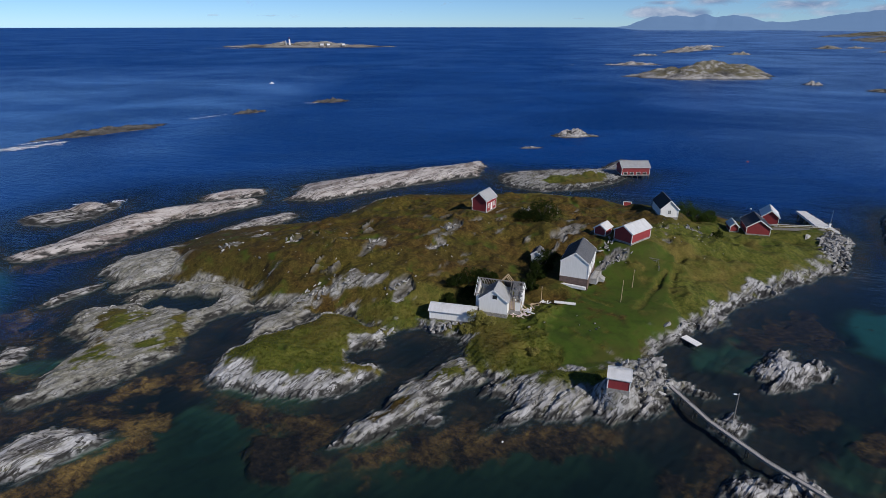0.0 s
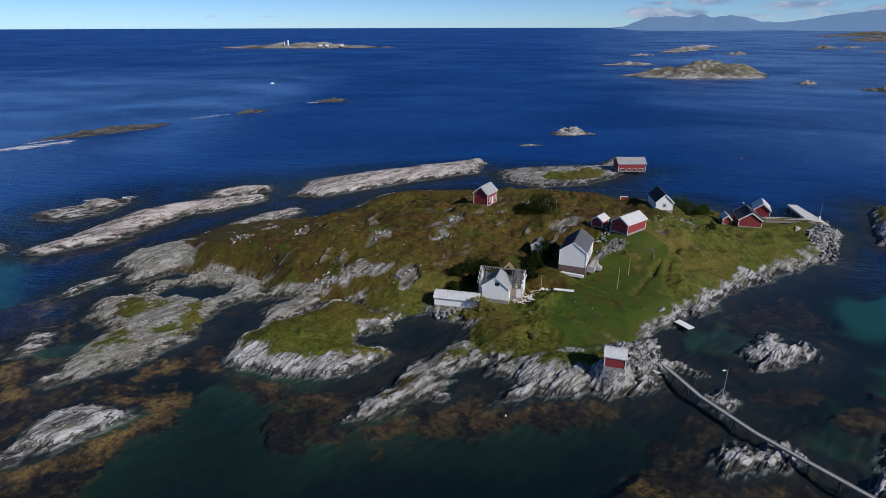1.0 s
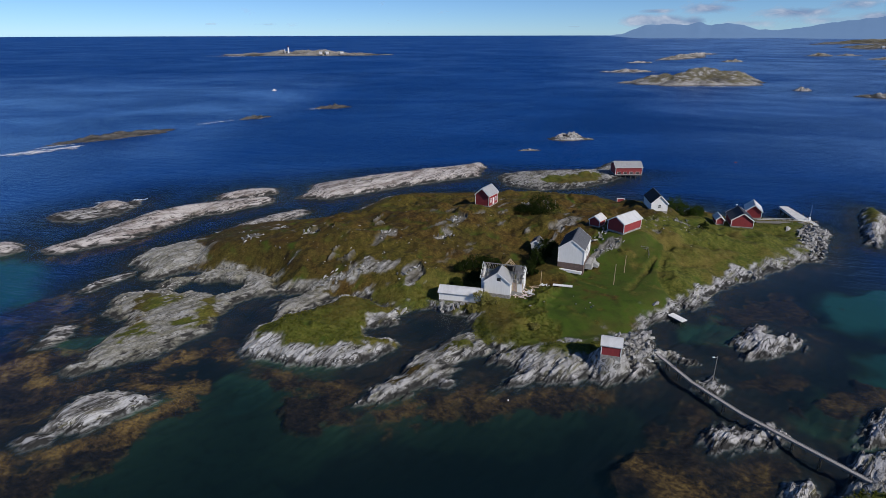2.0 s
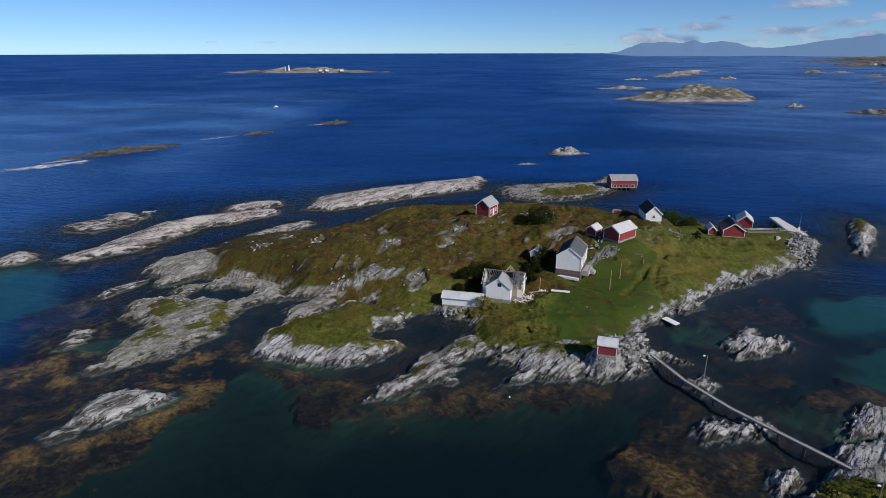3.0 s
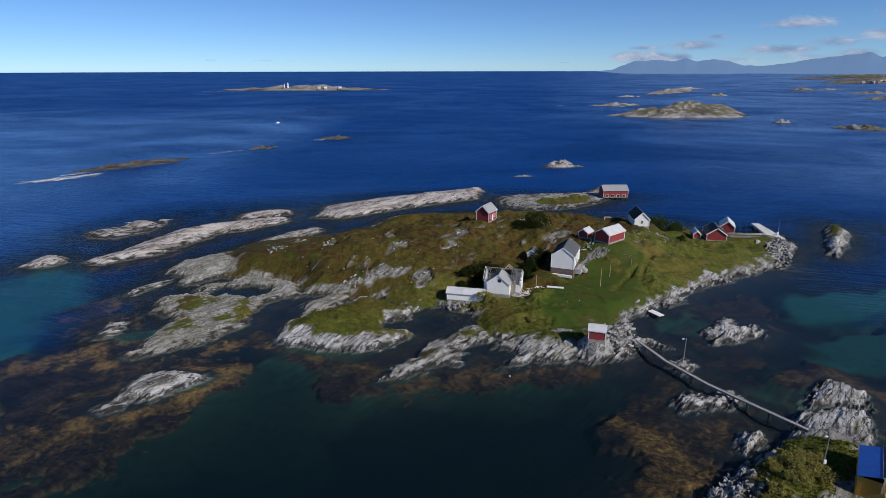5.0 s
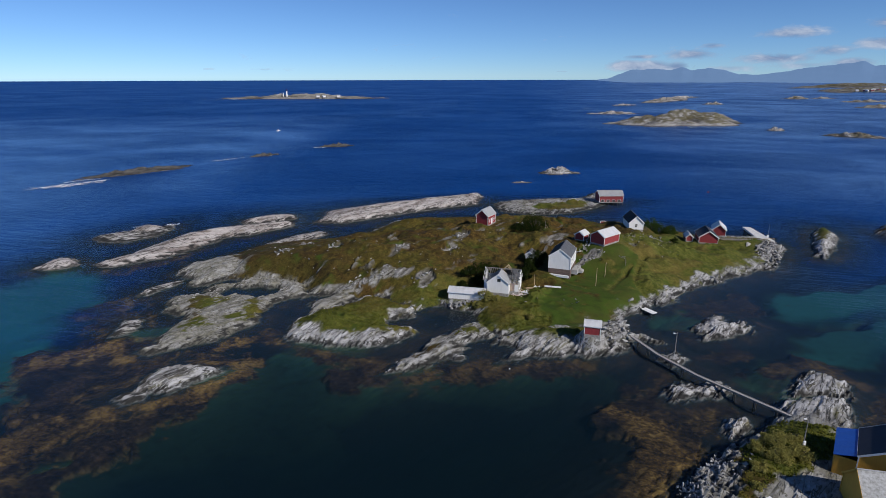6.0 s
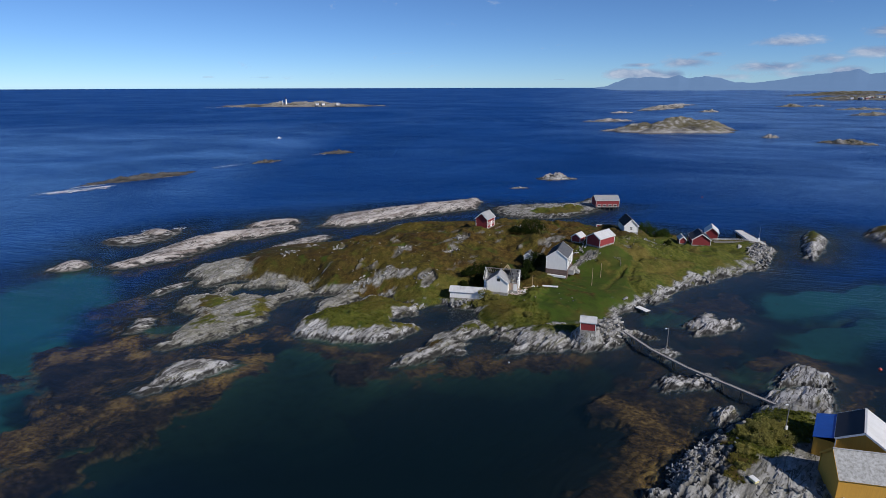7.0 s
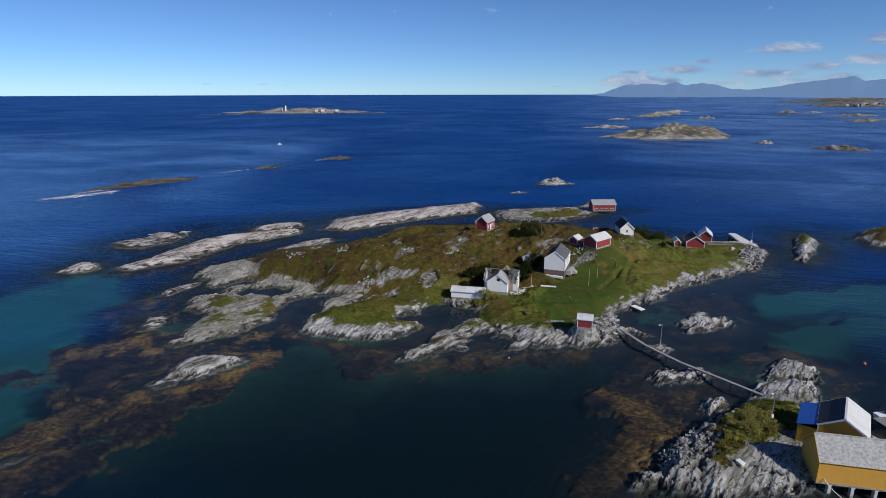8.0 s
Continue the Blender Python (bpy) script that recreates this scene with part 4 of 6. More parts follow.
def slab_with_holes(length, z0, z1, holes, thick, peak=0.0, flat_top=None):
    """An upright wall in the xz plane, its outer face at y = 0, with openings cut through and a gable of height peak."""
    bm = bmesh.new()
    xs = sorted({-length / 2, length / 2, *(h[0] - h[2] / 2 for h in holes), *(h[0] + h[2] / 2 for h in holes)})
    zs = sorted({z0, z1, *(h[1] for h in holes), *(h[1] + h[3] for h in holes)})

    def solid(x, z):
        return not any(h[0] - h[2] / 2 < x < h[0] + h[2] / 2 and h[1] < z < h[1] + h[3] for h in holes)

    for i in range(len(xs) - 1):
        for j in range(len(zs) - 1):
            if solid((xs[i] + xs[i + 1]) / 2, (zs[j] + zs[j + 1]) / 2):
                add_box(bm, xs[i], xs[i + 1], 0, thick, zs[j], zs[j + 1])
    bmesh.ops.remove_doubles(bm, verts=bm.verts, dist=0.001)
    inner = [f for f in bm.faces if sum(1 for e in f.edges if len(e.link_faces) > 2) == 4]
    bmesh.ops.delete(bm, geom=inner, context="FACES_ONLY")
    if peak:
        a = [bm.verts.new(p) for p in ((-length / 2, 0, z1), (length / 2, 0, z1), (0, 0, z1 + peak))]
        b = [bm.verts.new(p) for p in ((-length / 2, thick, z1), (length / 2, thick, z1), (0, thick, z1 + peak))]
        bm.faces.new(a), bm.faces.new(b[::-1])
        for k in ((0, 1), (1, 2), (2, 0)):
            bm.faces.new((a[k[0]], b[k[0]], b[k[1]], a[k[1]]))
    return bm


def window_in(parent, x, z, w, h, panes=(2, 2), trim=0.11, material=None):
    """A framed window in an opening of a wall that faces -y: casing, glazing bars, panes."""
    win = part("window", ring(x, z, w, h, trim, -0.03, 0.05), material or TRIM, parent, "white window casing")
    nx, nz = panes
    for i in range(nx):
        for j in range(nz):
            pw, ph = w / nx, h / nz
            part("pane", box(x - w / 2 + i * pw + 0.03, x - w / 2 + (i + 1) * pw - 0.03, 0.05, 0.06, z + j * ph + 0.03, z + (j + 1) * ph - 0.03), GLASS, win)
    bars = bmesh.new()
    for i in range(1, nx):
        add_box(bars, x - w / 2 + i * w / nx - 0.03, x - w / 2 + i * w / nx + 0.03, 0.03, 0.07, z, z + h)
    for j in range(1, nz):
        add_box(bars, x - w / 2, x + w / 2, 0.032, 0.068, z + j * h / nz - 0.03, z + j * h / nz + 0.03)
    part("glazing_bar", bars, material or TRIM, win)
    return win


def ring(x, z, w, h, t, y0, y1):
    bm = bmesh.new()
    add_box(bm, x - w / 2 - t, x - w / 2, y0, y1, z - t, z + h + t)
    add_box(bm, x + w / 2, x + w / 2 + t, y0, y1, z - t, z + h + t)
    add_box(bm, x - w / 2, x + w / 2, y0, y1, z - t, z)
    add_box(bm, x - w / 2, x + w / 2, y0, y1, z + h, z + h + t)
    return bm


def door_in(parent, x, z, w, h, material, label):
    d = part("door", box(x - w / 2, x + w / 2, 0.03, 0.08, z, z + h), material, parent, label)
    part("door_frame", ring(x, z, w, h, 0.1, -0.025, 0.03), TRIM, d)
    part("handle", box(x + w / 2 - 0.16, x + w / 2 - 0.06, -0.02, 0.028, z + h * 0.48, z + h * 0.48 + 0.05), STEEL, d)
    return d


def gable_house(name, label, category, x, y, z, heading, length, width, eave, ridge, wall=RED, roof=PALE_SHEET, roof_left=None, trim=TRIM,
                foundation=0.3, stone=STONE, over=0.3, windows=(), doors=(), group="", corners=True, depth=1.2):
    """A house with a saddle roof. heading: degrees of the ridge from +x. Sides: 'f' (-y), 'b' (+y), 'l' (-x gable), 'r' (+x gable) in its own axes."""
    ob = base(name, pose(x, y, z, 0, 0, heading), label, category, group)
    L, W, t = length, width, 0.16
    holes = {"f": [], "b": [], "l": [], "r": []}
    for side, a, b, w, h, *_ in windows:
        holes[side].append((a, b, w, h))
    for side, a, b, w, h, *_ in doors:
        holes[side].append((a, b, w, h))
    part("foundation", box(-L / 2 - 0.05, L / 2 + 0.05, -W / 2 - 0.05, W / 2 + 0.05, -depth, foundation), stone, ob, "grey stone foundation wall")
    sides = {"f": pose(0, -W / 2, 0), "b": pose(0, W / 2, 0, 0, 0, 180), "l": pose(-L / 2, 0, 0, 0, 0, -90), "r": pose(L / 2, 0, 0, 0, 0, 90)}
    made = {}
    for key, m in sides.items():
        gable = key in "lr"
        bm = slab_with_holes(W - 0.002 if gable else L - 2 * t, foundation, eave, holes[key], t, ridge - eave if gable else 0)
        w = part("gable_wall" if gable else "wall", bm, wall, ob)
        w.matrix_basis = m
        made[key] = w
    for side, a, b, w, h, *rest in windows:
        window_in(made[side], a, b, w, h, rest[0] if rest else (2, 2))
    for side, a, b, w, h, mat, lab in doors:
        door_in(made[side], a, b, w, h, mat, lab)
    slope = math.atan2(ridge - eave, W / 2)
    run = (W / 2 + over) / math.cos(slope)
    for s in (-1, 1):
        m = Matrix.Translation((0, 0, ridge + 0.02)) @ pose(0, 0, 0, 0, 0, 0 if s < 0 else 180) @ pose(0, 0, 0, math.degrees(slope), 0, 0)
        bm = box(-L / 2 - over, L / 2 + over, -run, 0.0, 0.0, 0.11, 0, m)
        r = part("roof", bm, (roof_left or roof) if s > 0 else roof, ob)
        for e in (-1, 1):
            cx = e * (L / 2 + over + 0.025)
            part("bargeboard", box(cx - 0.025, cx + 0.025, -run, -0.02, -0.16, 0.14, 0, m), trim, r, "white bargeboard")
        part("gutter_board", box(-L / 2 - over, L / 2 + over, -run - 0.03, -run - 0.004, -0.14, 0.12, 0, m), trim, r)
    part("ridge_cap", box(-L / 2 - over, L / 2 + over, -0.16, 0.16, ridge + 0.12, ridge + 0.17), roof, ob)
    if corners:
        for cx in (-1, 1):
            for cy in (-1, 1):
                bm = box(cx * L / 2 - 0.08, cx * L / 2 + 0.08, cy * W / 2 - 0.08, cy * W / 2 + 0.08, foundation, eave - 0.05)
                part("corner_board", bm, trim, ob)
    return ob


def deg(dx, dy):
    return math.degrees(math.atan2(dy, dx))


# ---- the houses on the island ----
# roof_left is painted shade here and on the shore house
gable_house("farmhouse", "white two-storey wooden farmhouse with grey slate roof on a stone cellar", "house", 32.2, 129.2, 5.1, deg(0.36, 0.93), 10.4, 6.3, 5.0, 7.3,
            wall=WHITE, roof=SLATE, roof_left=SHADED_SLATE, foundation=1.3, depth=1.7, stone=BROWN_STONE, over=0.12,
            windows=[("f", -3.2, 1.7, 0.9, 1.3), ("f", 2.2, 1.7, 0.9, 1.3), ("f", -2.8, 3.55, 0.9, 1.1), ("f", 2.2, 3.55, 0.9, 1.1)],
            doors=[("f", 0.0, 1.15, 1.0, 2.0, GREY_WOOD, "grey plank door")])
gable_house("barn", "red wooden barn with pale sheet roof on stone piers", "barn", 48.2, 141.7, 9.4, deg(8, 6.8), 8.2, 5.0, 3.0, 4.5, windows=[], doors=[], foundation=0.5)
gable_house("outbuilding", "small red outhouse with pale roof beside the barn", "shed", 41.7, 145.4, 9.5, deg(2.8, 3.4), 3.6, 3.0, 1.9, 2.9, foundation=0.25)
gable_house("cottage", "red wooden cottage with grey roof on the hilltop", "house", 11.7, 164.4, 10.0, deg(0.51, 0.86), 6.0, 4.6, 3.6, 5.6, roof=GREY_SHEET,
            windows=[("f", -1.6, 1.2, 0.7, 1.1), ("f", 1.8, 1.2, 0.7, 1.1)], doors=[("f", 0.2, 0.35, 0.9, 1.95, TRIM, "white plank door")])
gable_house("shore_house", "white wooden house with grey slate roof, left slope coloured as in shade, by the bushes", "house", 67.4, 172.3, 6.5, deg(0.08, 1.0), 9.6, 5.0, 2.9, 5.3, wall=WHITE, roof=SLATE, roof_left=SHADED_SLATE,
            windows=[("l", 0.0, 1.3, 0.8, 1.0)])
# bays are closed by near-black panels in place of shaded openings
gable_house("boathouse", "long red boathouse with grey sheet roof standing on piles", "boathouse", 79.0, 243.5, 1.4, deg(1, 0.02), 11.6, 7.6, 3.3, 5.2, roof=GREY_SHEET, foundation=0.2, depth=0.2,
            doors=[("f", -4.2 + 2.7 * k, 0.22, 1.5, 0.95, BAY_SHADE, "dark open boat bay") for k in range(4)])
gable_house("boat_shed", "narrow red boat shed with white gable boards", "shed", 87.8, 170.3, 2.0, deg(0.2, 0.98), 4.5, 2.3, 1.8, 2.8, group="sheds at the quay")
gable_house("boat_shed", "wide red boat shed with dark roof and white bargeboards", "shed", 94.2, 169.5, 2.0, deg(0.25, 0.97), 8.5, 6.4, 2.4, 4.6, roof=BLACK_SHEET, group="sheds at the quay")
gable_house("boat_shed", "tall red boat shed with pale sheet roof beside the gangway", "shed", 102.7, 178.0, 2.0, deg(0.38, 0.92), 6.8, 4.6, 2.7, 4.6, group="sheds at the quay")
gable_house("landing_shed", "small red shed with pale sheet roof on the shore rock", "shed", 30.6, 86.4, 3.8, deg(0.955, -0.29), 3.5, 3.5, 2.3, 3.1, roof=PALE_SHEET, over=0.2)
gable_house("annex", "low white outbuilding with long pale roof above the boat harbour", "outbuilding", 2.9, 113.6, 1.6, deg(0.975, -0.22), 9.6, 3.6, 2.2, 3.1, wall=WHITE, roof=PALE_SHEET)
gable_house("warehouse", "ochre wooden warehouse with grey fibre-cement roof on concrete piers", "warehouse", 61.6, 30.9, 1.7, deg(0.975, -0.22), 17.0, 6.2, 3.8, 6.7, wall=YELLOW, roof=FIBRE, trim=YELLOW, over=0.18, foundation=0.1, depth=0.15)
blue_house = gable_house("warehouse", "ochre wooden warehouse with pale and dark blue sheet roof", "warehouse", 62.8, 39.4, 2.3, deg(5.3, 7.1), 8.2, 6.8, 4.3, 6.4, wall=YELLOW, roof=PALE_SHEET, roof_left=BLACK_SHEET, over=0.2)


# ---- far islands and skyline ----
def skerry(name, label, x, y, rx, ry, turn, top, seed, green=0.0, pale=0.6, nu=70, nv=36, peak=1.0, summit=None):
    """A low rock island: an oval, lobed sheet that dips under the sea at its rim."""
    a, r = np.meshgrid(np.linspace(0, 2 * np.pi, nu), np.linspace(0, 1, nv) ** 0.8)
    lobe = 1 + 0.28 * fbm(np.cos(a) * 1.6 + seed, np.sin(a) * 1.6, 4, seed)
    px, py = r * np.cos(a) * rx * lobe, r * np.sin(a) * ry * lobe
    q = np.clip(1 - r, 0, 1)
    n1 = fbm(px / (ry * 0.9) + seed, py / (ry * 0.5), 6, seed + 5, 0.54)
    z = top * (q ** peak) * (1 + 0.65 * n1) + top * 0.10 * n1 - 0.10 * top * (1 - smooth(0, 0.14, q)) - 0.4 * (1 - smooth(0, 0.08, q))
    if summit:
        at, wide, up = summit
        z = z + up * np.exp(-((px / rx - at) / wide) ** 2 - (py / ry / 0.75) ** 2) * (1 + 0.35 * n1) * smooth(0, 0.3, q)
    ct, st = math.cos(radians(turn)), math.sin(radians(turn))
    X, Y = x + px * ct - py * st, y + px * st + py * ct
    bald = smooth(-0.25, 0.1, fbm(px / 9 + seed, py / 5, 5, seed + 9, 0.6) + 0.22)
    g = green * smooth(0.1, 0.32, q + 0.45 * n1) * bald
    if summit:
        g = green * smooth(0.20, 0.36, (z + 6 * n1) / (top + summit[2])) * bald
    zero = np.zeros(X.shape)
    tide = 1 - smooth(0.02 * top, 0.14 * top + 0.4, z)
    tide = np.maximum(tide, 1.0 if pale == 0 else 0.0)
    z = z + far_lift(X, Y)
    ob = sheet_object(name, X, Y, z, {"grass": g, "meadow": g * 0.35, "lawn": zero, "pale": zero + (0.45 * pale if pale else 0.5), "mossy": zero, "slab": zero + 0.5 + 0.6 * n1, "tide": tide * 0.8, "under": zero, "inland": zero + 0.25, "kelp": zero, "golden": zero, "gap": smooth(0.1, 0.35, -n1) * 0.7, "sand": zero}, GROUND)
    return tagged(ob, label, "island", kind="structure")


skerry("lighthouse_island", "low distant island with a white lighthouse", -405, 1690, 222, 60, 3, 12, 3, 0.35, 0.6, nu=140)
skerry("hill_island", "rounded grass-topped rock island", 310, 742, 94, 48, 3, 7.5, 7, 0.75, 0.5, peak=0.8, nu=140, nv=60, summit=(0.14, 0.62, 10.5))
skerry("low_island", "low bare island beyond the hill island", 290, 960, 46, 13, 8, 4, 11, 0.0, 0.9)
skerry("low_island", "long low island far out", 585, 1500, 160, 34, 52, 7, 12, 0.3, 0.8, nu=120)
skerry("low_island", "low bare rock far out", 700, 1690, 70, 18, 30, 5, 14, 0.0, 0.9)
skerry("low_island", "small bare rock far out", 400, 1255, 28, 10, 10, 3.5, 15, 0.0, 0.8)
skerry("low_island", "bare islet far across the sound", 1060, 1600, 40, 16, 10, 4, 16, 0.2, 0.8)
skerry("low_island", "dark islet far across the sound", 1030, 1390, 75, 22, 10, 5, 20, 0.5, 0.4)
skerry("low_island", "small low island far out", 612, 1290, 24, 10, 0, 5, 13, 0.3)
skerry("skerry", "bare pale skerry in open water", 72, 338, 13, 8, 5, 3.6, 17)
skerry("skerry", "awash black skerry", 43, 302, 7, 1.8, 5, 0.8, 18)
skerry("skerry", "small rock beyond the sound", 386, 640, 11, 8, 0, 4, 19)
skerry("low_island", "low green islet in the sound", 425, 565, 30, 10, -38, 4.5, 23, 0.6)
skerry("low_island", "islet with grass far across the sound", 968, 1573, 38, 20, 0, 7, 29, 0.5)
skerry("reef", "long dark reef with breaking surf", -205, 346, 40, 9, 50, 2.6, 31, 0, 0.0)
skerry("reef", "dark reef with breaking surf", -147, 427, 12, 5, 44, 2.0, 37, 0, 0.0)
skerry("reef", "dark reef with breaking surf", -99, 490, 15, 6, 20, 2.6, 41, 0, 0.0)
skerry("low_island", "settled low coast far off", 1720, 2330, 480, 150, 40, 9, 43, 0.8, 0.3, nu=120)
skerry("low_island", "wooded low coast far off", 2050, 2900, 520, 160, 35, 11, 44, 0.9, 0.2, nu=120)
skerry("low_island", "low islands off the coast", 880, 1150, 70, 26, 30, 5, 47, 0.6, 0.4)


def mountains():
    """Blue mountain range on the skyline, with its haze painted as a glow."""
    m = Mat("haze_glow_mountains", 1.0)
    n = m.noise(m.coords((0.003, 0.003, 0.016)), 1.0, 7, 0.65)
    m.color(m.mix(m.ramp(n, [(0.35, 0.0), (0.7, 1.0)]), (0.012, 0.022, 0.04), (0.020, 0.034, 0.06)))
    # distance haze is put in as an even blue glow of the slopes
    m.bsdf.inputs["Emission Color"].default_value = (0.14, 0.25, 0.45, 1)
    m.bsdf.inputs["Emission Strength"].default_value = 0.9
    a = np.radians(np.linspace(78, 34, 360))
    deg_ = np.degrees(a)
    ridge = ((34, 1.2), (44, 1.5), (50, 1.1), (53.7, 0.82), (54.6, 1.14), (56.2, 0.93), (57.3, 0.82), (59.2, 0.53), (60.8, 0.23), (62.9, 0.17), (63.7, 0.34), (64.7, 0.62), (65.6, 0.76), (66.9, 0.54), (67.8, 0.84), (68.7, 0.60), (70.2, 0.70), (72.3, 0.60), (73.5, 0.13), (74.3, -0.15), (76, -0.3), (78, -0.4))
    up = np.interp(deg_, [p[0] for p in ridge], [p[1] for p in ridge]) + 0.035 * fbm(deg_ * 1.3, 0 * a, 5, 77)
    hgt = 60.2 - 37.0 - 14 + 4800 * np.tan(np.radians(up))
    R, lift = 4800.0, 37.0
    rows = np.linspace(0, 1, 14)
    X = np.stack([(R - 900 * (1 - k)) * np.cos(a) for k in rows])
    Y = np.stack([(R - 900 * (1 - k)) * np.sin(a) for k in rows])
    Z = np.stack([lift - 30 + (hgt + 44) * k**1.3 + 5 * fbm(deg_ * 0.8, 0 * a + k * 3, 3, 79) * k for k in rows])
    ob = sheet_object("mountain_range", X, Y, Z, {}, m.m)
    return tagged(ob, "blue mountain range along the far coast, its haze painted as a glow", "mountains", kind="structure")


mountains()


# ---- clouds ----
def clouds():
    """A thin bank of fair-weather clouds low over the far coast, painted as a glow."""
    m = Mat("glowing_far_clouds")
    t = m.t
    t.nodes.remove(m.bsdf)
    n = m.noise(m.coords((0.0045, 0.0045, 0.011)), 1.0, 8, 0.62, 0.3)
    cover = m.ramp(m.math("ADD", m.attr("cover"), m.math("MULTIPLY", m.math("SUBTRACT", n, 0.5), 1.5)), [(0.22, 0.0), (0.75, 0.95)])
    # sunlit white and shaded grey of the clouds are painted into this glow
    glow = m.node("ShaderNodeEmission", Strength=0.95)
    m.link(m.ramp(n, [(0.42, (0.24, 0.34, 0.55)), (0.70, (0.62, 0.70, 0.84))]), glow.inputs[0])
    clear = m.node("ShaderNodeBsdfTransparent")
    mix = m.node("ShaderNodeMixShader")
    m.link(cover, mix.inputs[0])
    m.link(clear.outputs[0], mix.inputs[1])
    m.link(glow.outputs[0], mix.inputs[2])
    m.link(mix.outputs[0], t.nodes["Material Output"].inputs[0])
    A, E = np.meshgrid(np.linspace(112, 44, 200), np.linspace(0.0, 8.0, 70))
    cover = np.zeros(A.shape)
    for az, el, wa, we, k in ((72.6, 1.3, 1.5, 0.45, 1.0), (70.6, 1.2, 2.0, 0.5, 1.0), (68.3, 1.2, 1.3, 0.4, 0.9), (71.5, 2.05, 1.6, 0.18, 0.8), (67.3, 2.2, 2.0, 0.42, 0.85), (65.6, 2.9, 1.0, 0.25, 0.75), (60.6, 1.8, 2.8, 0.38, 0.85), (59.6, 3.75, 2.4, 0.45, 0.8),
                              (56.8, 2.3, 1.8, 0.42, 0.7), (55.2, 1.35, 1.4, 0.4, 0.9), (53.6, 2.8, 1.8, 0.45, 0.8), (53.0, 4.3, 1.6, 0.5, 0.8), (64.0, 1.0, 2.0, 0.2, 0.5), (58.5, 1.2, 2.5, 0.25, 0.5), (107.0, 1.0, 1.4, 0.08, 0.45), (78.5, 0.8, 1.0, 0.08, 0.4), (112, 1.0, 1.2, 0.08, 0.35)):
        cover = np.maximum(cover, k * np.exp(-(((A - az) / wa) ** 2 + ((E - el) / we) ** 2) * 0.9))
    R = 4842.0
    ob = sheet_object("cloud_bank", R * np.cos(np.radians(A)), R * np.sin(np.radians(A)), 60 + R * np.tan(np.radians(E - 0.3)), {"cover": cover}, m.m)
    ob.visible_shadow = False
    return tagged(ob, "small white and grey clouds low over the far coast", "clouds", kind="structure")


clouds()


# ---- surf ----
def surf(x, y, length, width, turn, seed, lift=0.0, cell=0.8):
    """Torn patches of foam lying on the sea beside a reef."""
    rng = np.random.default_rng(seed)
    verts, faces = [], []
    ct, st = math.cos(radians(turn)), math.sin(radians(turn))
    a, b = np.meshgrid(np.arange(-length / 2, length / 2, cell), np.arange(-width / 2, width / 2, cell * 0.6))
    keep = fbm(a / 7 + seed, b / 1.8, 4, seed, 0.6) - 0.35 + 0.75 * (1 - (a / (length / 2)) ** 2 - (b / (width / 2)) ** 2)
    for p, q, k in zip(a.ravel(), b.ravel(), keep.ravel()):
        if k > 0.12:
            n = len(verts)
            for du, dv in ((0, 0), (cell, 0), (cell, cell * 0.6), (0, cell * 0.6)):
                jx, jy = p + du + rng.uniform(-0.15, 0.15) * cell, q + dv + rng.uniform(-0.1, 0.1) * cell
                verts.append((x + jx * ct - jy * st, y + jx * st + jy * ct, lift + 0.08 + rng.uniform(0, 0.12)))
            faces.append((n, n + 1, n + 2, n + 3))
    me = bpy.data.meshes.new("surf")
    me.from_pydata(verts, [], faces)
    me.materials.append(FOAM)
    return tagged(new("surf", me), "white foam breaking beside a dark reef", "foam", kind="stuff")


surf(-224, 296, 42, 12, 44, 1)
surf(-214, 309, 22, 4, 50, 8)
surf(-226, 309, 26, 2.6, 48, 2)
surf(-168, 405, 36, 2.6, 50, 3)
surf(-115, 481, 18, 3, 6, 4)
surf(-130, 199, 14, 2.0, 20, 5)
surf(-118, 203, 9, 2.0, 10, 6)
surf(190, 960, 22, 5, 4, 9, 0.0, 1.6)
surf(288, 1136, 26, 6, 4, 10, 0.0, 1.8)
surf(598, 1779, 50, 9, 4, 11, 1.0, 2.4)
surf(300, 935, 60, 4, 8, 12, 0.0, 1.6)
surf(300, 690, 80, 3, 3, 13, 0.0, 1.4)
surf(-590, 1590, 150, 16, 12, 7, 1.0, 3.0)


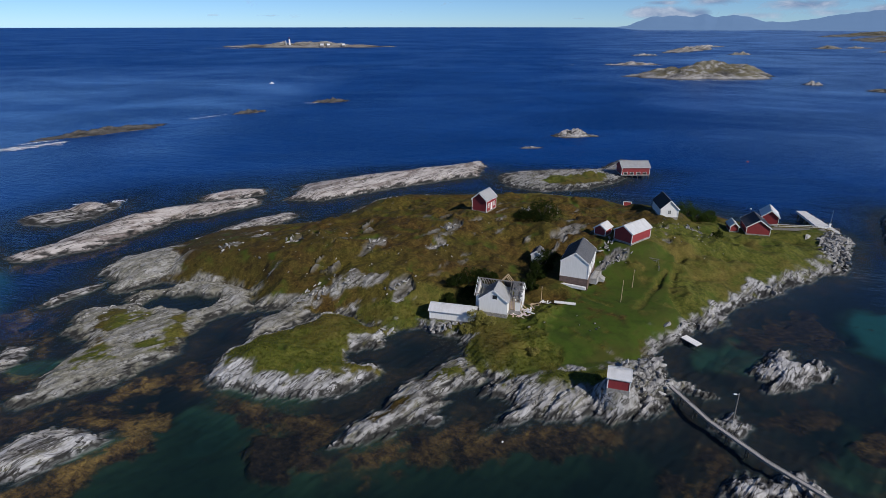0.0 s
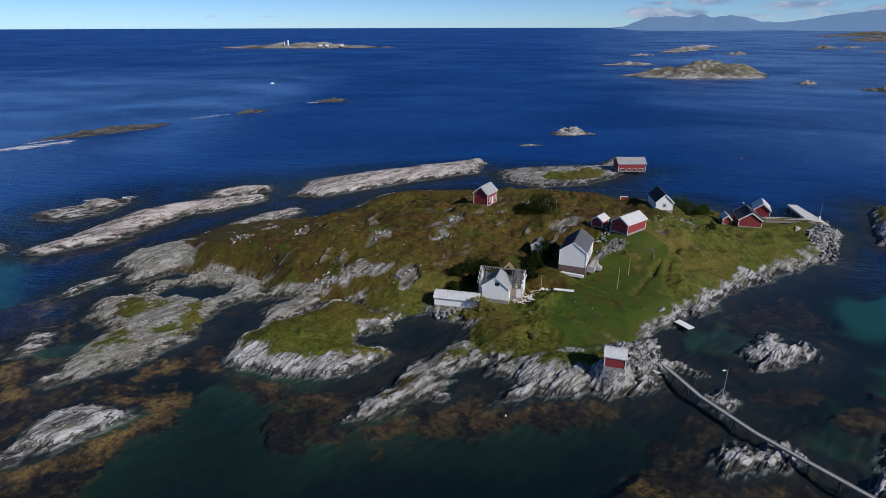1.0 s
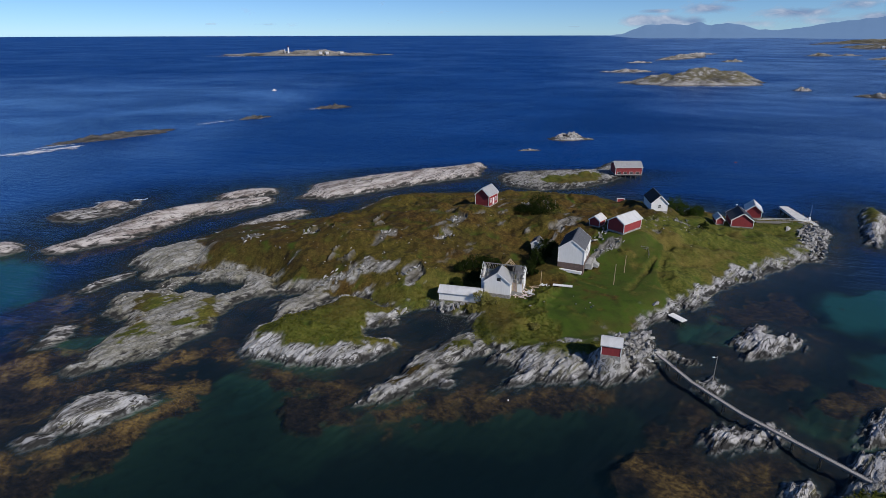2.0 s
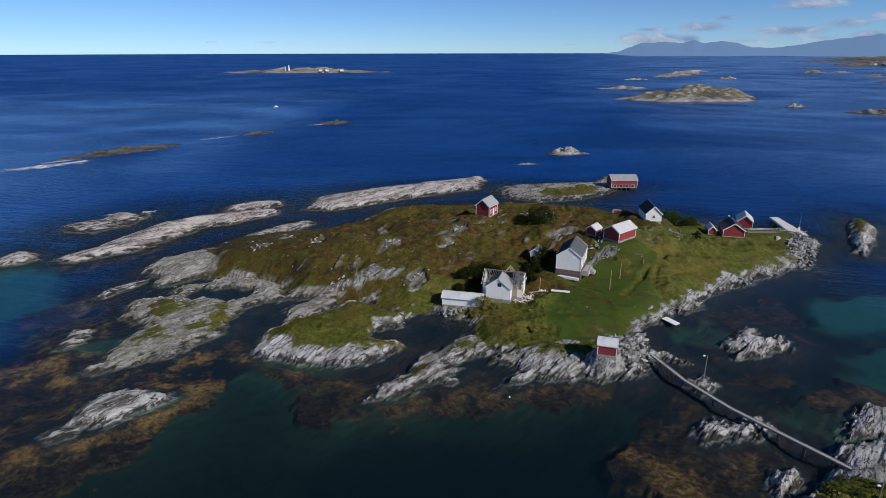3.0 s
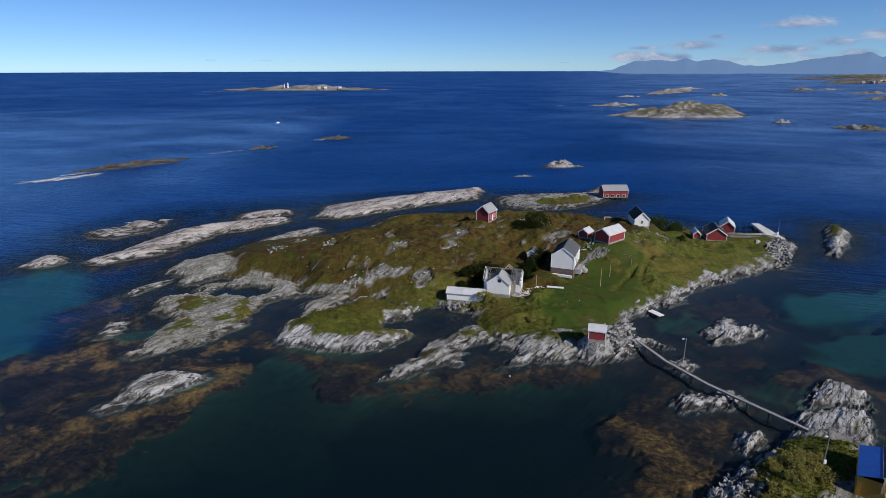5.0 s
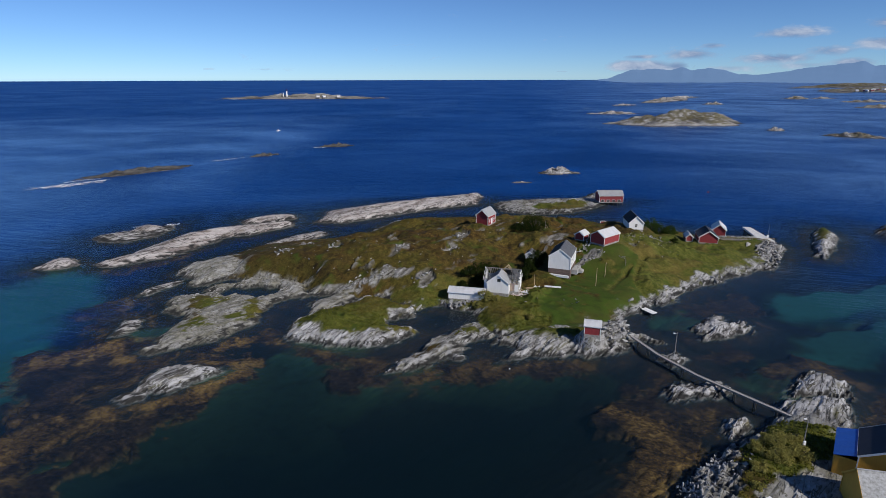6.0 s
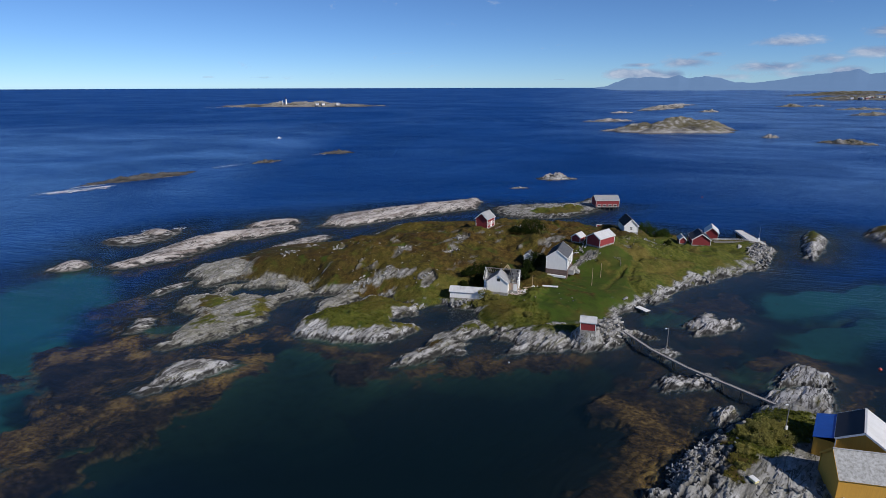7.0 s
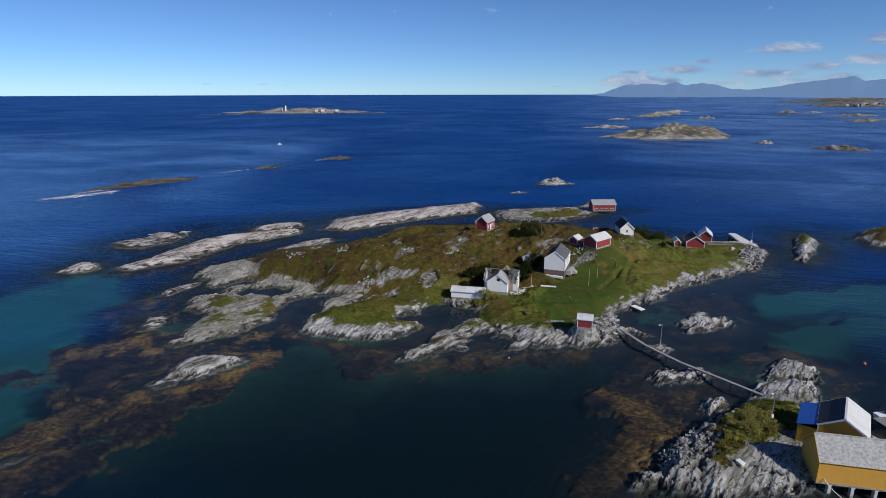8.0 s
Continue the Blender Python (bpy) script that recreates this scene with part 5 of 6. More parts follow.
# ---- trees and bushes ----
def shrub(name, label, x, y, radius, tall, material, leaves, seed, size=0.3, group="", wide=1.0):
    """Stems, and a crown of many small leaves gathered in uneven clumps."""
    rng = random.Random(seed)
    z = height(x, y) - 0.15
    ob = base(name, pose(x, y, z), label, "bush", group)
    for k in range(5):
        a, r = rng.uniform(0, 6.28), radius * rng.uniform(0.25, 0.65)
        mid = (r * 0.4 * math.cos(a), r * 0.4 * math.sin(a), tall * 0.4)
        bm = rod((0.1 * math.cos(a), 0.1 * math.sin(a), -0.3), mid, 0.09, 0.06, 6)
        top = rod(mid, (r * math.cos(a), r * math.sin(a), tall * 0.8), 0.06, 0.02, 6)
        me = bpy.data.meshes.new("tmp")
        top.to_mesh(me)
        top.free()
        bm.from_mesh(me)
        bpy.data.meshes.remove(me)
        part("stem", bm, BARK, ob)
    clumps = []
    for k in range(14 + int(radius * 5)):
        a, q = rng.uniform(0, 6.28), math.sqrt(rng.random())
        h = tall * (0.22 + 0.72 * rng.random() * (1 - 0.5 * q * q))
        clumps.append((q * radius * 0.85 * math.cos(a) * wide, q * radius * 0.85 * math.sin(a), h, radius * rng.uniform(0.18, 0.36)))
    verts, faces = [], []
    for k in range(leaves):
        cx, cy, cz, cr = rng.choice(clumps)
        d = Vector((rng.gauss(0, 1), rng.gauss(0, 1), rng.gauss(0, 0.8))).normalized() * cr * rng.uniform(0.55, 1.08)
        p = Vector((cx, cy, max(0.1, cz))) + d
        p.z = max(0.08, p.z)
        u = Vector((rng.gauss(0, 1), rng.gauss(0, 1), rng.gauss(0, 0.6))).normalized()
        w = u.cross(Vector((rng.gauss(0, 1), rng.gauss(0, 1), rng.gauss(0, 1)))).normalized()
        s = size * rng.uniform(0.6, 1.3)
        n = len(verts)
        verts += [p - u * s * 0.5, p + w * s * 0.3, p + u * s * 0.5, p - w * s * 0.3]
        faces.append((n, n + 1, n + 2, n + 3))
    me = bpy.data.meshes.new("crown")
    me.from_pydata(verts, [], faces)
    me.materials.append(material)
    new("crown", me).parent = ob
    return ob


shrub("hill_bush", "broad dark juniper-like bush on the hilltop", 27.8, 157, 5.6, 6.0, BUSH_LEAF, 4600, 1, 0.36)
shrub("hill_bush", "dark bush below the flagpoles", 22.5, 157.5, 2.6, 2.4, BUSH_LEAF, 1400, 2)
shrub("field_bush", "single dark bush in the east field", 75.2, 152.8, 1.5, 2.3, BUSH_LEAF, 1200, 3, 0.25)
for k, (bx, by, br, bh) in enumerate(((76.0, 178.5, 3.6, 5.2), (78.5, 175.0, 3.4, 4.6), (82.0, 173.0, 3.0, 3.2), (75.0, 173.5, 2.4, 3.2), (83.5, 178.0, 2.8, 3.0))):
    shrub("garden_bush", "green willow bush beside the white shore house", bx, by, br, bh, GREEN_LEAF, 2200, 10 + k, 0.3, "bushes by the shore house")
for k, (bx, by, br, bh) in enumerate(((3.5, 122, 2.4, 3.4), (6.5, 124.5, 3.0, 4.2), (10.5, 124.8, 2.6, 4.0), (2.2, 118.8, 1.8, 2.6), (6.0, 119.6, 2.0, 3.2), (9.0, 121.4, 2.0, 3.4))):
    shrub("sheltering_tree", "dark leafy tree in the hollow behind the ruined house", bx, by, br, bh, BUSH_LEAF, 2400, 20 + k, 0.34, "trees in the hollow")
for k, (bx, by, br, bh) in enumerate(((24.0, 131.5, 2.8, 4.0), (26.0, 135.5, 2.8, 4.2), (22.0, 128.0, 2.6, 3.6), (20.5, 124.0, 2.2, 3.0))):
    shrub("house_tree", "dark leafy tree beside the farmhouse", bx, by, br, bh, BUSH_LEAF, 2200, 30 + k, 0.34, "trees by the farmhouse")
for k, (bx, by, br, bh) in enumerate(((7.6, 110.3, 2.2, 3.0), (5.6, 108.8, 1.6, 1.8), (10.6, 109.0, 1.4, 1.2), (18.0, 99.0, 1.3, 1.0))):
    shrub("shore_bush", "olive-green bush before the white outbuilding", bx, by, br, bh, YELLOW_LEAF, 1500, 40 + k, 0.28, "bushes above the harbour")
for k, (bx, by, br, bh) in enumerate(((51.2, 46.0, 2.6, 1.8), (48.6, 42.6, 2.3, 1.6), (52.6, 43.2, 2.0, 1.3), (47.4, 45.6, 1.8, 1.3), (44.2, 40.0, 1.3, 0.9), (54.5, 47.8, 1.6, 1.0), (50.4, 49.2, 1.5, 1.0), (42.4, 36.4, 1.1, 0.7))):
    shrub("headland_bush", "yellow-green scrub bush on the near headland", bx, by, br, bh, YELLOW_LEAF, 2600, 50 + k, 0.24, "scrub on the headland")


# ---- footbridge, poles, quay ----
def footbridge(ax, ay, az, bx, by, bz, piles):
    """One straight length of the plank walk, with low kerb boards and no rails."""
    n = math.hypot(bx - ax, by - ay)
    ob = base("footbridge", pose(ax, ay, az, 0, -math.degrees(math.atan2(bz - az, n)), deg(bx - ax, by - ay)), "long narrow weathered plank footbridge on piles between the rocks", "bridge", "lengths of the footbridge")
    for s in (-1, 1):
        part("stringer", box(0, n, s * 0.24 - 0.06, s * 0.24 + 0.06, -0.3, -0.03), GREY_WOOD, ob)
        part("kerb_board", box(0, n, s * 0.36 - 0.03, s * 0.36 + 0.03, 0.03, 0.10), GREY_WOOD, ob)
    plank = part("plank", box(0, 0.215, -0.4, 0.4, -0.028, 0.02), PALE_WOOD, ob)
    for k in range(1, int(n / 0.25)):
        p = new("plank", plank.data)
        p.parent = ob
        p.location = (k * 0.25, 0, 0.003 * (k % 3))
    for k in range(1, piles):
        q = n * k / piles
        for s in (-1, 1):
            part("pile", rod((q, s * 0.36, -0.2), (q, s * 0.5, -4.2), 0.09, 0.10), DARK_WOOD, ob)
        part("crossbeam", box(q - 0.09, q + 0.09, -0.5, 0.5, -0.45, -0.3), DARK_WOOD, ob)


def lamp_pole(name, label, x, y, z, tall, arm):
    ob = base(name, pose(x, y, z), label, "pole")
    part("pole", rod((0, 0, -0.6), (0, 0, tall), 0.10, 0.065), GREY_WOOD, ob)
    part("arm", rod((0, 0, tall - 0.3), (arm, 0, tall - 0.15), 0.03), STEEL, ob)
    part("lamp_head", box(arm - 0.25, arm + 0.2, -0.12, 0.12, tall - 0.3, tall - 0.12, 0.03), TRIM, ob, "white lamp head")
    part("collar", rod((0, 0, 0), (0, 0, 0.35), 0.16, 0.14), CONCRETE, ob)
    return ob


footbridge(40.8, 89.6, 1.5, 43.7, 80.2, 1.5, 3)
footbridge(43.7, 80.2, 1.5, 48.4, 71.0, 1.5, 3)
footbridge(48.4, 71.0, 1.5, 59.6, 54.4, 1.9, 5)
lamp_pole("lamp_post", "slender lamp post on the rock beside the footbridge", 47.6, 80.6, 1.0, 5.6, -0.6)
pole2 = lamp_pole("lamp_post", "wooden lamp post at the headland end of the footbridge", 54.2, 45.2, 3.4, 5.0, -0.5)
part("meter_box", box(-0.22, 0.22, -0.3, -0.1, 0.1, 0.8, 0.03), TRIM, pole2, "white meter box")


def washing_pole(x, y, tall):
    z = height(x, y)
    ob = base("washing_pole", pose(x, y, z - 0.1), "tall thin wooden pole standing on the lawn", "pole", "poles on the lawn")
    part("pole", rod((0, 0, -0.4), (0.05, 0, tall), 0.085, 0.05), NEW_WOOD, ob)
    part("cap", rod((0.05, 0, tall), (0.05, 0, tall + 0.08), 0.07, 0.03), GREY_WOOD, ob)
    part("hook", rod((0.05, 0, tall - 0.3), (0.2, 0, tall - 0.22), 0.02), STEEL, ob)


washing_pole(39.6, 117.9, 5.4)
washing_pole(44.2, 125.2, 4.6)
washing_pole(22.4, 119.5, 4.4)


def flag_poles():
    for x, y, h in ((33.5, 166.0, 3.6), (31.0, 165.0, 2.2)):
        z = height(x, y)
        ob = base("hill_post", pose(x, y, z - 0.1), "weathered grey post on the hilltop", "pole", "posts on the hill")
        part("post", rod((0, 0, -0.4), (0, 0, h), 0.09, 0.07), GREY_WOOD, ob)
        part("stay", rod((0, 0, h * 0.7), (1.3, 0.3, 0), 0.04), GREY_WOOD, ob)


flag_poles()


def quay():
    ob = base("concrete_quay", pose(118.0, 171.5, 0, 0, 0, deg(2.4, 20)), "pale concrete quay reaching out from the shore, tapering seawards", "quay")
    bm = box(-1.5, 19.5, -2.4, 2.4, 0.9, 1.55)
    for v in bm.verts:
        if v.co.x > 10:
            v.co.y *= 0.62
    part("deck", bm, PALE_CONCRETE, ob)
    for k in range(6):
        for s in (-1, 1):
            part("pile", rod((1 + k * 3.4, s * 1.15, 0.9), (1 + k * 3.4, s * 1.15, -4), 0.28), DARK_WOOD, ob)
    for k in range(7):
        w = 1.45 if k > 3 else 2.3
        part("mooring_post", rod((k * 3.0, -w, 1.5), (k * 3.0, -w, 2.1), 0.1), RUST, ob)
    part("mast", rod((3.2, -1.6, 1.5), (3.2, -1.6, 7.0), 0.09, 0.05), STEEL, ob, "thin grey mast")
    part("mast_box", box(3.0, 3.4, -1.9, -1.3, 1.56, 2.6, 0.03), TRIM, ob)
    for k in range(4):
        part("rail_post", rod((-1.3, -2.2 + k * 1.4, 1.5), (-1.3, -2.2 + k * 1.4, 2.5), 0.04), NEW_WOOD, ob)
    part("rail", rod((-1.3, -2.2, 2.5), (-1.3, 2.0, 2.5), 0.045), NEW_WOOD, ob)
    part("ladder", box(6.0, 6.5, -2.5, -2.42, -1.0, 1.6), STEEL, ob)


def gangway():
    ob = base("gangway", pose(100.8, 171.6, 2.0, 0, 0, deg(15, -1.2)), "light timber gangway from the sheds to the quay", "gangway")
    n = 15.5
    me = None
    for k in range(int(n / 0.3)):
        if me is None:
            p = part("plank", box(0, 0.26, -0.7, 0.7, -0.03, 0.03), GREY_WOOD, ob)
            me = p.data
        else:
            p = new("plank", me)
            p.parent = ob
        p.location = (k * 0.3, 0, 0)
    for s in (-1, 1):
        part("stringer", box(0, n, s * 0.6 - 0.08, s * 0.6 + 0.08, -0.3, -0.04), GREY_WOOD, ob)
        part("rail", beam((0, s * 0.7, 1.0), (n, s * 0.7, 1.0), 0.08), TRIM, ob, "white-painted rail")
        for k in range(8):
            part("rail_post", box(k * 2.2, k * 2.2 + 0.08, s * 0.74 - 0.04, s * 0.74 + 0.04, -0.2, 1.0), GREY_WOOD, ob)
    for k in (3.5, 8.0, 12.0):
        for s in (-1, 1):
            part("pile", rod((k, s * 0.6, -0.2), (k, s * 0.6, -3.6), 0.12), DARK_WOOD, ob)


quay()
gangway()
slip = base("landing_stage", pose(51.0, 106.3, 0.75, 0, 2, deg(1.6, -2.6)), "pale plank landing stage jutting from the shore rocks", "jetty")
for k in range(11):
    part("plank", box(-1.9 + k * 0.35, -1.9 + k * 0.35 + 0.32, -0.9, 0.9, 0, 0.06), TRIM, slip)
for s in (-1, 1):
    part("bearer", box(-1.9, 1.9, s * 0.7 - 0.08, s * 0.7 + 0.08, -0.18, -0.01), GREY_WOOD, slip)
    part("pile", rod((1.4, s * 0.7, -0.1), (1.4, s * 0.7, -2.5), 0.1), DARK_WOOD, slip)


# ---- the house under repair ----
def ruined_house():
    L, W, eave, ridge, t = 9.6, 5.4, 3.4, 6.0, 0.16
    ob = base("ruined_house", pose(13.0, 116.0, 3.4, 0, 0, deg(0.96, -0.28)), "white wooden house under repair, roof stripped to rafters", "house")
    part("foundation", box(-L / 2, L / 2, -W / 2, W / 2, -1.5, 0.6), STONE, ob, "grey stone foundation wall")
    part("floor", box(-L / 2 + 0.2, L / 2 - 0.2, -W / 2 + 0.2, W / 2 - 0.2, 0.6, 0.75), NEW_WOOD, ob, "bare floorboards")
    back = part("wall", slab_with_holes(L - 2 * t, 0.6, eave, [(-2, 1.5, 0.9, 1.2), (2, 1.5, 0.9, 1.2)], t), WHITE, ob)
    back.matrix_basis = pose(0, W / 2, 0, 0, 0, 180)
    left = part("gable_wall", slab_with_holes(W - 0.002, 0.6, eave, [(0.8, 1.5, 0.9, 1.2)], t, ridge - eave), WHITE, ob)
    left.matrix_basis = pose(-L / 2, 0, 0, 0, 0, -90)
    window_in(left, 0.8, 1.5, 0.9, 1.2)
    right = part("gable_wall", slab_with_holes(W - 0.002, 0.6, eave, [(-1.2, 0.8, 2.2, 2.4)], t, ridge - eave), WHITE, ob, "white end wall with a large torn opening")
    right.matrix_basis = pose(L / 2, 0, 0, 0, 0, 90)
    front = part("wall", slab_with_holes(3.0, 0.6, eave, [(0.2, 1.5, 0.9, 1.2)], t), WHITE, ob)
    front.matrix_basis = pose(-L / 2 + 1.6, -W / 2, 0)
    stub = part("wall", slab_with_holes(1.0, 0.6, 2.6, [], t), WHITE, ob, "broken end of the front wall")
    stub.matrix_basis = pose(L / 2 - 0.6, -W / 2, 0)
    # rafters of the stripped main roof
    slope = math.atan2(ridge - eave, W / 2)
    for k in range(17):
        u = -L / 2 + 0.15 + k * (L - 0.3) / 16
        for s in (-1, 1):
            if s < 0 and -3.0 < u < 2.0:
                continue
            part("rafter", beam((u, s * (W / 2 + 0.25), eave - 0.22), (u, 0, ridge), 0.09, 0.16), GREY_WOOD, ob)
    part("ridge_beam", beam((-L / 2 - 0.2, 0, ridge), (L / 2 + 0.2, 0, ridge), 0.12, 0.18), GREY_WOOD, ob)
    for s in (-1, 1):
        part("wall_plate", beam((-L / 2, s * (W / 2 - 0.08), eave + 0.02), (L / 2, s * (W / 2 - 0.08), eave + 0.02), 0.14), GREY_WOOD, ob)
    for e in (-1, 1):
        for s in (-1, 1):
            part("bargeboard", beam((e * (L / 2 + 0.22), s * (W / 2 + 0.3), eave - 0.2), (e * (L / 2 + 0.22), 0, ridge + 0.08), 0.05, 0.22), TRIM, ob)
    # what is left of the slates: the rear slope and a torn field at the right end
    m = Matrix.Translation((0, 0, ridge + 0.08)) @ pose(0, 0, 0, 0, 0, 180) @ pose(0, 0, 0, math.degrees(slope), 0, 0)
    run = (W / 2 + 0.3) / math.cos(slope)
    part("roof", box(-L / 2, L / 2 - 5.2, -run, -0.02, 0.02, 0.1, 0, m), SLATE, ob, "dark slates left on the rear slope")
    m = Matrix.Translation((0, 0, ridge + 0.08)) @ pose(0, 0, 0, math.degrees(slope), 0, 0)
    rng = random.Random(5)
    for k in range(9):
        for j in range(7):
            if rng.random() < 0.7:
                u = 2.4 + k * 0.3
                part("slate", box(u, u + 0.28, -0.25 - j * 0.5, -0.02 - j * 0.5 + 0.2, 0.02, 0.05 + 0.01 * rng.random(), 0, m), SLATE, ob)
    # the cross gable that faces the sea
    cx, cw, deep_, cridge = -0.6, 6.0, 2.0, 5.7
    y0 = -W / 2 - deep_
    part("gable_foundation", box(cx - cw / 2, cx + cw / 2, y0, -W / 2 + 0.01, -1.6, 0.5), STONE, ob, "grey stone foundation wall")
    g = part("gable_wall", slab_with_holes(cw, 0.5, eave, [], t, cridge - eave), WHITE, ob)
    g.matrix_basis = pose(cx, y0, 0)
    window_in(g, 0.3, 3.65, 1.0, 0.95, (2, 1))
    part("dark_pane", box(-0.17, 0.77, -0.012, -0.004, 3.68, 4.57), GLASS, g)
    for s in (-1, 1):
        side = part("wall", slab_with_holes(deep_ - t, 0.5, eave, [], t), WHITE, ob)
        side.matrix_basis = pose(cx + s * cw / 2, y0 + deep_ / 2 + t / 2, 0, 0, 0, 90 * s)
    cs = math.atan2(cridge - eave, cw / 2)
    crun = (cw / 2 + 0.25) / math.cos(cs)
    for s in (-1, 1):
        mm = Matrix.Translation((cx, 0, cridge + 0.02)) @ pose(0, 0, 0, 0, 0, 90 * s) @ pose(0, 0, 0, math.degrees(cs), 0, 0)
        a, b = (y0 - 0.2, 0.4) if s > 0 else (-0.4, -y0 + 0.2)
        r = part("roof", box(a, b, -crun, 0, 0, 0.1, 0, mm), GREY_SHEET if s > 0 else SLATE, ob)
        e = y0 - 0.24 if s > 0 else -y0 + 0.2
        part("bargeboard", box(e, e + 0.04, -crun, 0, -0.16, 0.13, 0, mm), TRIM, r, "white bargeboard")
    # open rafters of the rear dormer
    for k in range(3):
        for s in (-1, 1):
            part("rafter", beam((cx + 1.6 + s * 1.3, 0.9 + k * 0.8, ridge - 1.0), (cx + 1.6, 0.9 + k * 0.8, ridge + 0.55), 0.09, 0.14), NEW_WOOD, ob, "bare new rafter")
    for k in range(9):
        u = 2.2 + 0.33 * k
        part("stud", box(u, u + 0.09, -W / 2 + 0.02, -W / 2 + 0.12, 0.75, 3.6 - 0.35 * (k % 3)), NEW_WOOD, ob)
    part("insulation", box(2.2, 4.6, -W / 2 + 0.14, -W / 2 + 0.24, 0.8, 2.9), PINK, ob, "pale pink insulation board")
    part("partition", box(3.2, 3.3, -W / 2 + 0.3, W / 2 - 0.3, 0.76, 3.4), TRIM, ob)
    return ob


PINK = plain("insulation_board", (0.62, 0.46, 0.42), (0.70, 0.66, 0.62), 2.0, 0.9)
ruined_house()


def loose_boards(x, y, count, spread, seed, material, label, long=2.2):
    """A scatter of boards dropped on the ground."""
    rng = random.Random(seed)
    z = height(x, y)
    ob = base("board_pile", pose(x, y, z), label, "boards")
    for k in range(count):
        px, py = rng.gauss(0, spread), rng.gauss(0, spread * 0.7)
        n = long * rng.uniform(0.5, 1.2)
        m = pose(px, py, 0.12 + 0.04 * k % 0.35 + 0.0, rng.uniform(-4, 4), rng.uniform(-6, 6), rng.uniform(0, 180))
        part("board", box(-n / 2, n / 2, -0.12, 0.12, -0.02, 0.03, 0, m), material, ob)


loose_boards(18.6, 113.4, 16, 1.3, 1, TRIM, "white boards torn from the house lying in a heap")
loose_boards(17.0, 112.4, 34, 1.3, 2, PINK, "pinkish building rubble beside the torn end wall", 1.2)
loose_boards(20.8, 116.0, 8, 1.6, 3, NEW_WOOD, "fresh timber lengths lying in the grass", 2.8)
loose_boards(22.8, 119.0, 7, 0.8, 4, TRIM, "white boards and crates stacked by the pole", 1.4)
plank = base("plank_stack", pose(27.2, 116.9, height(27.2, 116.9) + 0.12, 0, 0, deg(4, -0.9)), "pale stack of long boards lying on the lawn", "boards")
for k in range(5):
    part("board", box(-2.3, 2.3, -0.45 + k * 0.19, -0.28 + k * 0.19, 0, 0.16 + 0.02 * (k % 2)), TRIM, plank)

# ---- round the farmhouse ----
porch = base("farmhouse_steps", pose(36.0, 128.2, 5.1, 0, 0, deg(0.90, -0.43)), "grey stone steps and plank landing along the farmhouse wall", "steps")
part("landing", box(-0.4, 1.3, -3.4, 1.6, -0.6, 0.75), CONCRETE, porch)
for k in range(4):
    part("step", box(1.3 + 0.3 * k, 1.6 + 0.3 * k, -1.4, 0.4, -0.6, 0.6 - 0.18 * k), CONCRETE, porch)
for k in range(5):
    part("rail_post", box(1.2, 1.28, -3.3 + k * 1.2, -3.22 + k * 1.2, 0.75, 1.7), GREY_WOOD, porch)
part("rail", box(1.18, 1.3, -3.4, 1.7, 1.7, 1.78), GREY_WOOD, porch)
skirt = base("cellar_deck", pose(29.6, 123.6, 4.8, 0, 0, deg(0.90, -0.43)), "low pale timber deck in front of the cellar wall", "deck")
part("deck", box(-3.6, 3.4, -0.25, 0.4, -0.5, 0.12), TRIM, skirt)
# one roof slope takes slate, the left one a darker sheet
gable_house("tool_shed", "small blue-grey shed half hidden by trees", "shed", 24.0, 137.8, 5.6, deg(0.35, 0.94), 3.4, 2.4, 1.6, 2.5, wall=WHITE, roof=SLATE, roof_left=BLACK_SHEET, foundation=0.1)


def paddock_fence():
    for (ax, ay), (bx, by) in (((48.6, 135.8), (52.8, 133.6)), ((52.8, 133.6), (52.0, 130.8))):
        n = math.hypot(bx - ax, by - ay)
        z = min(height(ax, ay), height(bx, by))
        ob = base("rail_fence", pose(ax, ay, z, 0, 0, deg(bx - ax, by - ay)), "short weathered rail fence on the lawn", "fence", "lawn fences")
        for k in range(int(n / 1.4) + 1):
            part("post", box(k * 1.4 - 0.05, k * 1.4 + 0.05, -0.05, 0.05, -0.6, 1.15), GREY_WOOD, ob)
        for h in (0.5, 0.95):
            part("rail", box(0, n, -0.07, -0.03, h, h + 0.1), GREY_WOOD, ob)


paddock_fence()
ramp = base("barn_ramp", pose(39.6, 136.6, 4.9, 0, 0, deg(3.4, 5.2)), "grey timber ramp leading up behind the farmhouse", "ramp")
for k in range(12):
    part("plank", box(-2.4 + k * 0.4, -2.4 + k * 0.4 + 0.36, -0.8, 0.8, 0.3 + 0.12 * k, 0.36 + 0.12 * k), GREY_WOOD, ramp)
for s in (-1, 1):
    part("bearer", beam((-2.4, s * 0.7, 0.2), (2.4, s * 0.7, 1.6), 0.12, 0.2), GREY_WOOD, ramp)
    part("trestle", box(1.6, 1.8, s * 0.7 - 0.08, s * 0.7 + 0.08, -0.6, 1.3), GREY_WOOD, ramp)

